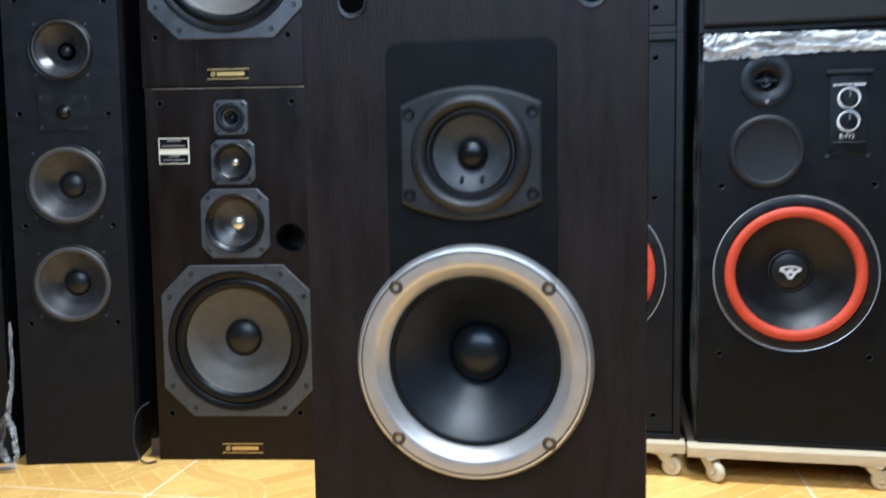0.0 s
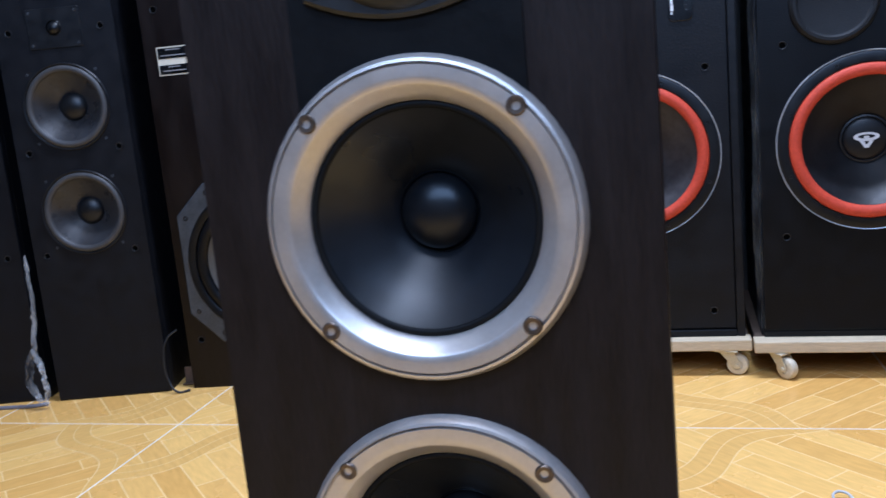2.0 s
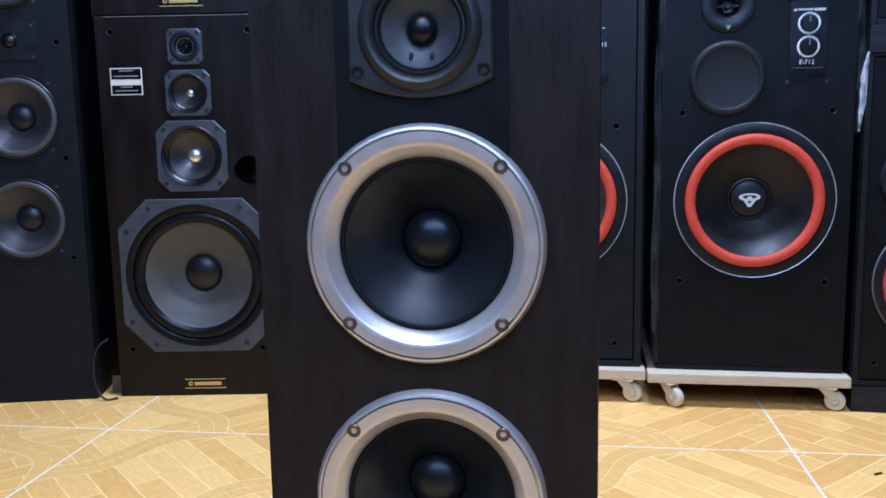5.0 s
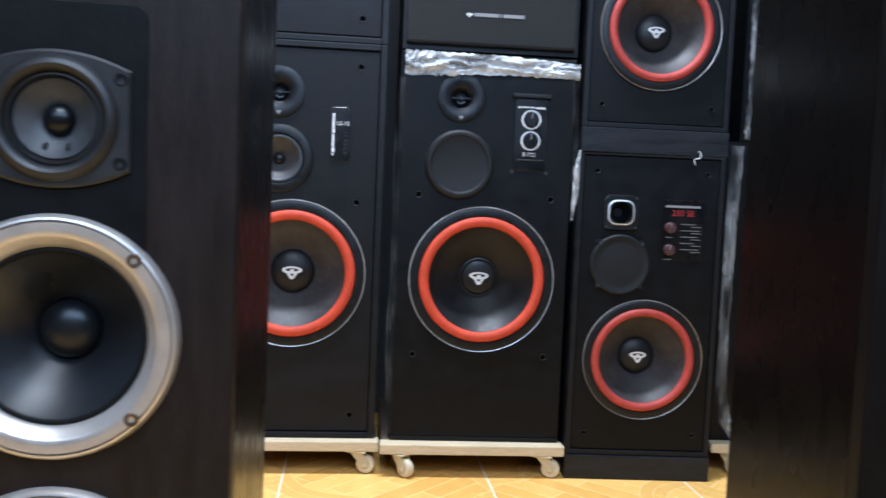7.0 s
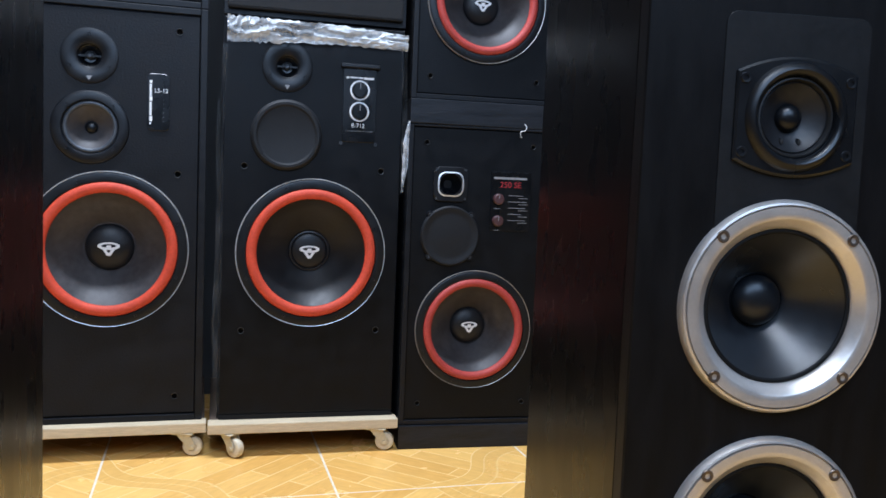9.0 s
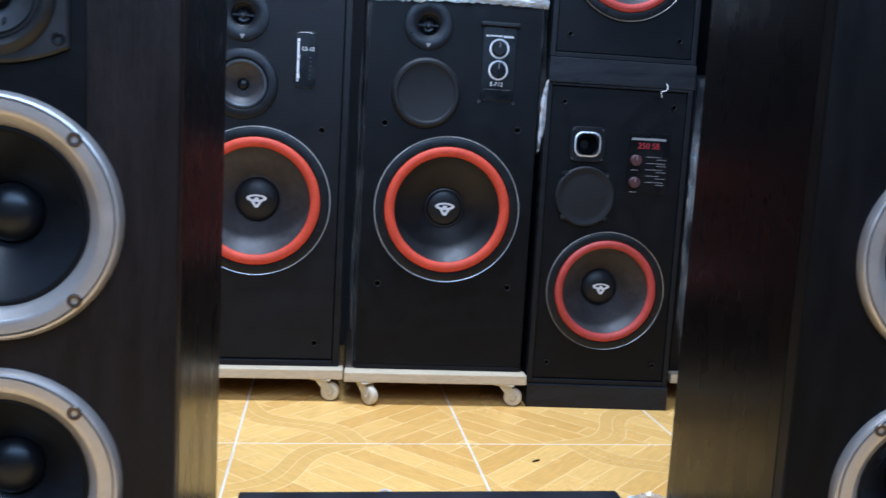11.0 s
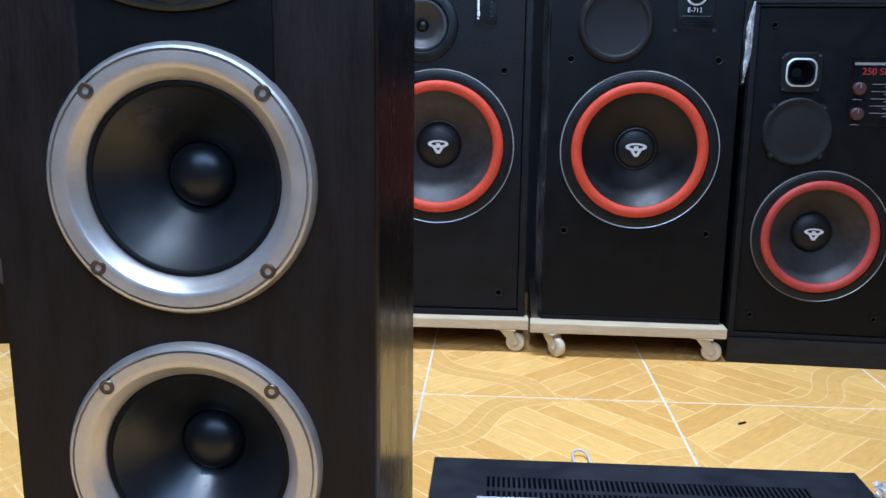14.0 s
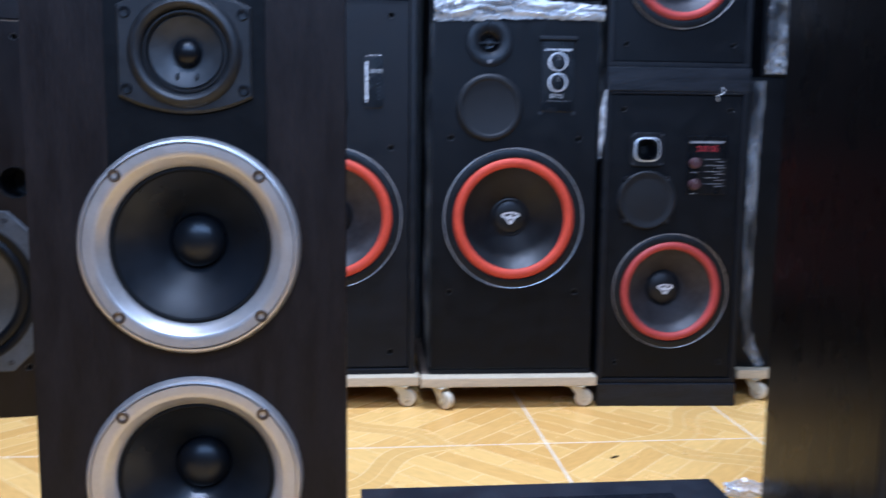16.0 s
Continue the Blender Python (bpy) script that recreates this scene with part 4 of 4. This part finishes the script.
# ---- amplifier on the floor ----
def amplifier(m):
    a = thing("amplifier", m, "black steel amplifier with slotted lid standing on the tiles", "amplifier")
    w, d, h = 0.436, 0.33, 0.188
    lid_t = 0.0015
    body = bmesh.new()
    box(-w / 2, w / 2, -d, 0, 0.014, h - 0.012, 0.002, body)
    part("chassis", body, AMP_BLACK, a)
    # lid: solid strips round two slotted fields
    fx0, fx1 = -0.165, 0.155
    rows = ((-0.063, -0.040), (-0.094, -0.070))
    lid = bmesh.new()
    z0, z1 = h - 0.0115, h
    ys = [0.0, rows[0][1], rows[0][0], rows[1][1], rows[1][0], -d]
    for y1, y0 in ((ys[0], ys[1]), (ys[2], ys[3]), (ys[4], ys[5])):
        box(-w / 2 - 0.001, w / 2 + 0.001, y0, y1, z0, z1, 0, lid)
    for y0, y1 in rows:
        box(-w / 2 - 0.001, fx0, y0, y1, z0, z1, 0, lid)
        box(fx1, w / 2 + 0.001, y0, y1, z0, z1, 0, lid)
    part("lid", lid, AMP_BLACK, a)
    n = 62
    step = (fx1 - fx0) / n
    for y0, y1 in rows:
        g = bmesh.new()
        for i in range(n):
            x = fx0 + step * i
            box(x, x + step * 0.45, y0, y1, h - 0.003, h - 0.0002, 0, g)
        part("vent_slats", g, AMP_BLACK, a)
    part("front_panel", box(-w / 2 - 0.002, w / 2 + 0.002, -d - 0.012, -d, 0.012, h + 0.001, 0.003), SILVER, a, "silver front panel")
    for sx in (-1, 1):
        for y in (-0.05, -d + 0.05):
            bm = bmesh.new()
            bmesh.ops.create_cone(bm, cap_ends=True, segments=20, radius1=0.019, radius2=0.022, depth=0.014, matrix=Matrix.Translation((sx * 0.17, y, 0.007)))
            part("foot", bm, RUBBER, a)
    return a


AMP_POSE = pose(0.489, 0.974, 0, 0, 0, -5)
amplifier(AMP_POSE)

# ---- film, cables and litter ----
def crinkled(name, m, pts, width, label, mat, lift=0.012, nu=70, nv=12, seed=1):
    """A crumpled ribbon of film along pts (x, y, z), width across each point, folds along its run."""
    bm = bmesh.new()
    P = [Vector(p) for p in pts]
    rows = []
    for i in range(nu + 1):
        f = i / nu * (len(P) - 1)
        k = min(int(f), len(P) - 2)
        c = P[k].lerp(P[k + 1], f - k)
        w = width[k] + (width[k + 1] - width[k]) * (f - k)
        d = (P[k + 1] - P[k]).normalized()
        side = Vector((-d.z, 0, d.x))
        row = []
        for j in range(nv + 1):
            a = j / nv - 0.5
            q = Vector((f * 6.0 + seed * 7.1, a * 5.0, seed))
            warp = 1.4 * noise.noise(Vector((f * 1.3 + seed, a * 1.5, 3.1))) + 0.5 * noise.noise(Vector((f * 4.1, a * 3.0, seed)))
            n = 0.5 + 0.35 * math.sin(a * 11 + warp * 4.0 + seed) + 0.3 * noise.noise(Vector((f * 3.0 + seed, a * 6.0, 0.7)))
            n += 0.55 * (0.35 - abs(noise.noise(Vector((f * 5.5 + warp, a * 3.2 + seed, 5.3))) * 2)) + 0.25 * (0.3 - abs(noise.noise(Vector((f * 14.0, a * 7.0 + warp, 9.7)))))
            edge = 1 + 0.18 * noise.noise(q * 2.3)
            p = c + side * (a * w * edge) + Vector((0, -lift * (0.2 + 0.8 * n) * (1.1 - 1.2 * abs(a)), 0))
            row.append(bm.verts.new(p))
        rows.append(row)
    for a, b in zip(rows, rows[1:]):
        for j in range(nv):
            bm.faces.new((a[j], a[j + 1], b[j + 1], b[j]))
    bmesh.ops.solidify(bm, geom=bm.faces[:], thickness=0.0003)
    ob = part(name, bm, mat, None, "", True)
    ob.matrix_basis = m
    return tagged(ob, label, "plastic film")


def cable(name, pts, r, mat, label, category="cable"):
    cu = bpy.data.curves.new(name, "CURVE")
    cu.dimensions, cu.bevel_depth, cu.bevel_resolution, cu.use_fill_caps = "3D", r, 3, True
    sp = cu.splines.new("BEZIER")
    sp.bezier_points.add(len(pts) - 1)
    for bp, p in zip(sp.bezier_points, pts):
        bp.co, bp.handle_left_type, bp.handle_right_type = p, "AUTO", "AUTO"
    tmp = new(name + "_curve", cu)
    me = bpy.data.meshes.new_from_object(tmp)
    bpy.data.objects.remove(tmp)
    me.materials.clear()
    me.materials.append(mat)
    for f in me.polygons:
        f.use_smooth = True
    return tagged(new(name, me), label, category)


crinkled("wrap_film", E_POSE, [(-0.186, -0.004, 0.832), (-0.10, -0.006, 0.832), (0.05, -0.006, 0.835), (0.196, -0.003, 0.829)], [0.054, 0.050, 0.040, 0.034], "crumpled shiny clear film along the speaker's top edge", FOIL, 0.016, 150, 16, 3)
crinkled("wrap_film", E_POSE, [(-0.190, 0.001, 0.80), (-0.197, -0.001, 0.62), (-0.195, 0.000, 0.40), (-0.198, -0.001, 0.22), (-0.194, 0.002, 0.02)], [0.012, 0.016, 0.014, 0.018, 0.012], "thin clear film clinging down the speaker's edge", FAINT_FILM, 0.008, 140, 8, 6)
crinkled("wrap_film", E_POSE, [(0.190, 0.000, 0.82), (0.195, -0.001, 0.66), (0.193, 0.001, 0.50)], [0.014, 0.012, 0.006], "thin clear film clinging to the speaker's corner", FAINT_FILM, 0.008, 70, 8, 26)
crinkled("wrap_film", S_POSE, [(-0.166, -0.004, 0.735), (-0.172, -0.006, 0.69), (-0.172, -0.006, 0.64), (-0.177, -0.004, 0.58)], [0.004, 0.012, 0.012, 0.004], "small bright piece of crumpled film beside the speaker", FOIL, 0.012, 50, 8, 8)
crinkled("wrap_film", W_POSE, [(-0.164, -0.003, 0.69), (-0.170, -0.003, 0.45), (-0.168, -0.003, 0.12), (-0.154, -0.004, 0.05), (-0.126, -0.004, 0.005)], [0.030, 0.026, 0.024, 0.028, 0.02], "long strip of clear film down the wrapped speaker's edge", FILM, 0.010, 140, 8, 11)
crinkled("wrap_film", W_POSE @ pose(0.02, 0, 0.701), [(-0.140, -0.004, 0.004), (-0.136, -0.006, 0.12), (-0.146, -0.006, 0.26), (-0.158, -0.004, 0.45)], [0.066, 0.068, 0.054, 0.028], "loose bag of clear film hanging on the upper wrapped speaker", FOIL_BAG, 0.022, 110, 14, 14)
crinkled("wrap_film", pose(0, 0, 0), [(-0.998, 1.868, 0.34), (-0.997, 1.862, 0.22), (-1.004, 1.852, 0.14), (-1.022, 1.848, 0.10), (-1.028, 1.846, 0.062), (-1.008, 1.846, 0.024), (-0.992, 1.850, 0.010)], [0.002, 0.007, 0.013, 0.022, 0.018, 0.016, 0.012], "twisted clump of clear film hanging between the slim towers", FOIL_THIN, 0.016, 120, 10, 17)
crinkled("wrap_film", pose(0, 0, 0), [(-1.010, 1.850, 0.135), (-0.992, 1.847, 0.090), (-0.988, 1.847, 0.045), (-0.995, 1.850, 0.006)], [0.008, 0.015, 0.013, 0.010], "loose fold of clear film between the slim towers", FOIL_THIN, 0.014, 70, 8, 19)
cable("black_cable", [(-0.722, 1.945, 0.138), (-0.742, 1.935, 0.122), (-0.752, 1.925, 0.075), (-0.745, 1.92, 0.030), (-0.725, 1.915, 0.004), (-0.70, 1.925, 0.004)], 0.0026, RUBBER, "black cable looping down to the tiles between cabinets")
cable("grey_cable", [(-1.34, 1.842, 0.004), (-1.20, 1.846, 0.004), (-1.08, 1.852, 0.004), (-1.03, 1.858, 0.004), (-1.01, 1.868, 0.004)], 0.0042, DULL_CABLE, "dull grey cable lying along the slim tower's foot")
cable("white_cable", [(0.486, 1.30, 0.003), (0.494, 1.36, 0.005), (0.502, 1.392, 0.009), (0.513, 1.390, 0.009), (0.520, 1.36, 0.004), (0.528, 1.30, 0.003)], 0.0020, GREY_RUBBER_PALE, "loop of pale cable lying on the tiles behind the amplifier")
cable("twist_tie", [S_POSE @ Vector(p) for p in ((0.092, -0.006, 0.712), (0.089, -0.009, 0.724), (0.099, -0.010, 0.728), (0.102, -0.009, 0.735), (0.098, -0.007, 0.743))], 0.0009, WHITE_PRINT, "white plastic twist stuck in the gap between speakers", "twist tie")
# brown scrap in the gap, stood upright to cover the too bright floor behind
bm = box(-0.017, 0.017, 0.0, 0.003, 0.0005, 0.038, 0.001)
box(-0.017, 0.013, -0.020, -0.001, 0.0005, 0.003, 0.001, bm)
scrap = tagged(part("cardboard_scrap", bm, CARD, None), "folded scrap of brown cardboard standing between two cabinets", "cardboard")
scrap.matrix_basis = pose(-0.723, 1.985, 0, -8, 0, 6)
bm = box(-0.0085, 0.0085, -0.0015, 0.0015, 0.0002, 0.0032, 0.0008)
stick = tagged(part("splinter", bm, ROSEWOOD, None), "small dark wood splinter lying on the tiles", "splinter")
stick.matrix_basis = pose(0.816, 1.517, 0, 0, 0, 24)


def paper_sheet(m):
    """A white sheet lying over the amplifier's lid, slightly wavy, past its edge."""
    bm = bmesh.new()
    nu, nv = 40, 20
    g = [[bm.verts.new((-0.172 + 0.425 * i / nu, -0.091 - 0.0005 * math.sin(i * 0.42) - 0.25 * j / nv, 0.1905 + 0.0006 * math.sin(i * 0.33 + j * 0.2) * (1 - j / nv) + 0.0020)) for j in range(nv + 1)] for i in range(nu + 1)]
    for a, b in zip(g, g[1:]):
        for j in range(nv):
            bm.faces.new((a[j], a[j + 1], b[j + 1], b[j]))
    bmesh.ops.solidify(bm, geom=bm.faces[:], thickness=0.0012)
    ob = part("white_sheet", bm, WHITE_SHEET, None, "", True)
    ob.matrix_basis = m
    return tagged(ob, "plain white sheet lying on the amplifier's lid", "sheet")


paper_sheet(AMP_POSE)
crinkled("wrap_film", AMP_POSE @ pose(0, 0, 0, 0, 0, 0), [(0.214, -0.05, 0.196), (0.235, -0.055, 0.200), (0.262, -0.06, 0.197)], [0.018, 0.026, 0.014], "scrap of clear film on the amplifier's edge", FOIL, 0.014, 30, 8, 21)

# ---- floor ----
floor = tagged(part("floor", box(ROOM[0], ROOM[1], ROOM[2], ROOM[3], -0.12, -0.0006), GROUT, None), "floor of glazed tiles printed like yellow parquet with pale grout", "floor", kind="structure")
TW, TURN_F, TX, TY = 0.449, -4.9, 0.709, 1.618
half = TW / 2 - 0.0021


def tile_bmesh():
    return box(-half, half, -half, half, -0.008, 0, 0.0008, seg=1)


def tile_mesh(bm):
    me = bpy.data.meshes.new("tile")
    bm.to_mesh(me)
    bm.free()
    me.materials.append(TILE)
    return me


whole_tile = tile_mesh(tile_bmesh())
for i in range(-9, 7):
    for j in range(-8, 4):
        m = pose(TX, TY, 0, 0, 0, TURN_F) @ pose((i + 0.5) * TW, (j + 0.5) * TW, 0, 0, 0, 90 * ((i + j) % 2))
        x, y = m.translation.xy
        if not (ROOM[0] - 0.24 < x < ROOM[1] + 0.24 and ROOM[2] - 0.24 < y < ROOM[3] + 0.24):
            continue
        me = whole_tile
        if not (ROOM[0] + 0.25 < x < ROOM[1] - 0.25 and ROOM[2] + 0.25 < y < ROOM[3] - 0.25):
            # cut at the walls
            bm = tile_bmesh()
            inv = m.inverted()
            for co, no in (((ROOM[0], 0, 0), (-1, 0, 0)), ((ROOM[1], 0, 0), (1, 0, 0)), ((0, ROOM[2], 0), (0, -1, 0)), ((0, ROOM[3], 0), (0, 1, 0))):
                bmesh.ops.bisect_plane(bm, geom=bm.verts[:] + bm.edges[:] + bm.faces[:], plane_co=inv @ Vector(co), plane_no=inv.to_3x3() @ Vector(no), clear_outer=True)
            if len(bm.faces) < 3:
                bm.free()
                continue
            me = tile_mesh(bm)
        o = new("tile", me)
        o.parent = floor
        o.matrix_basis = m
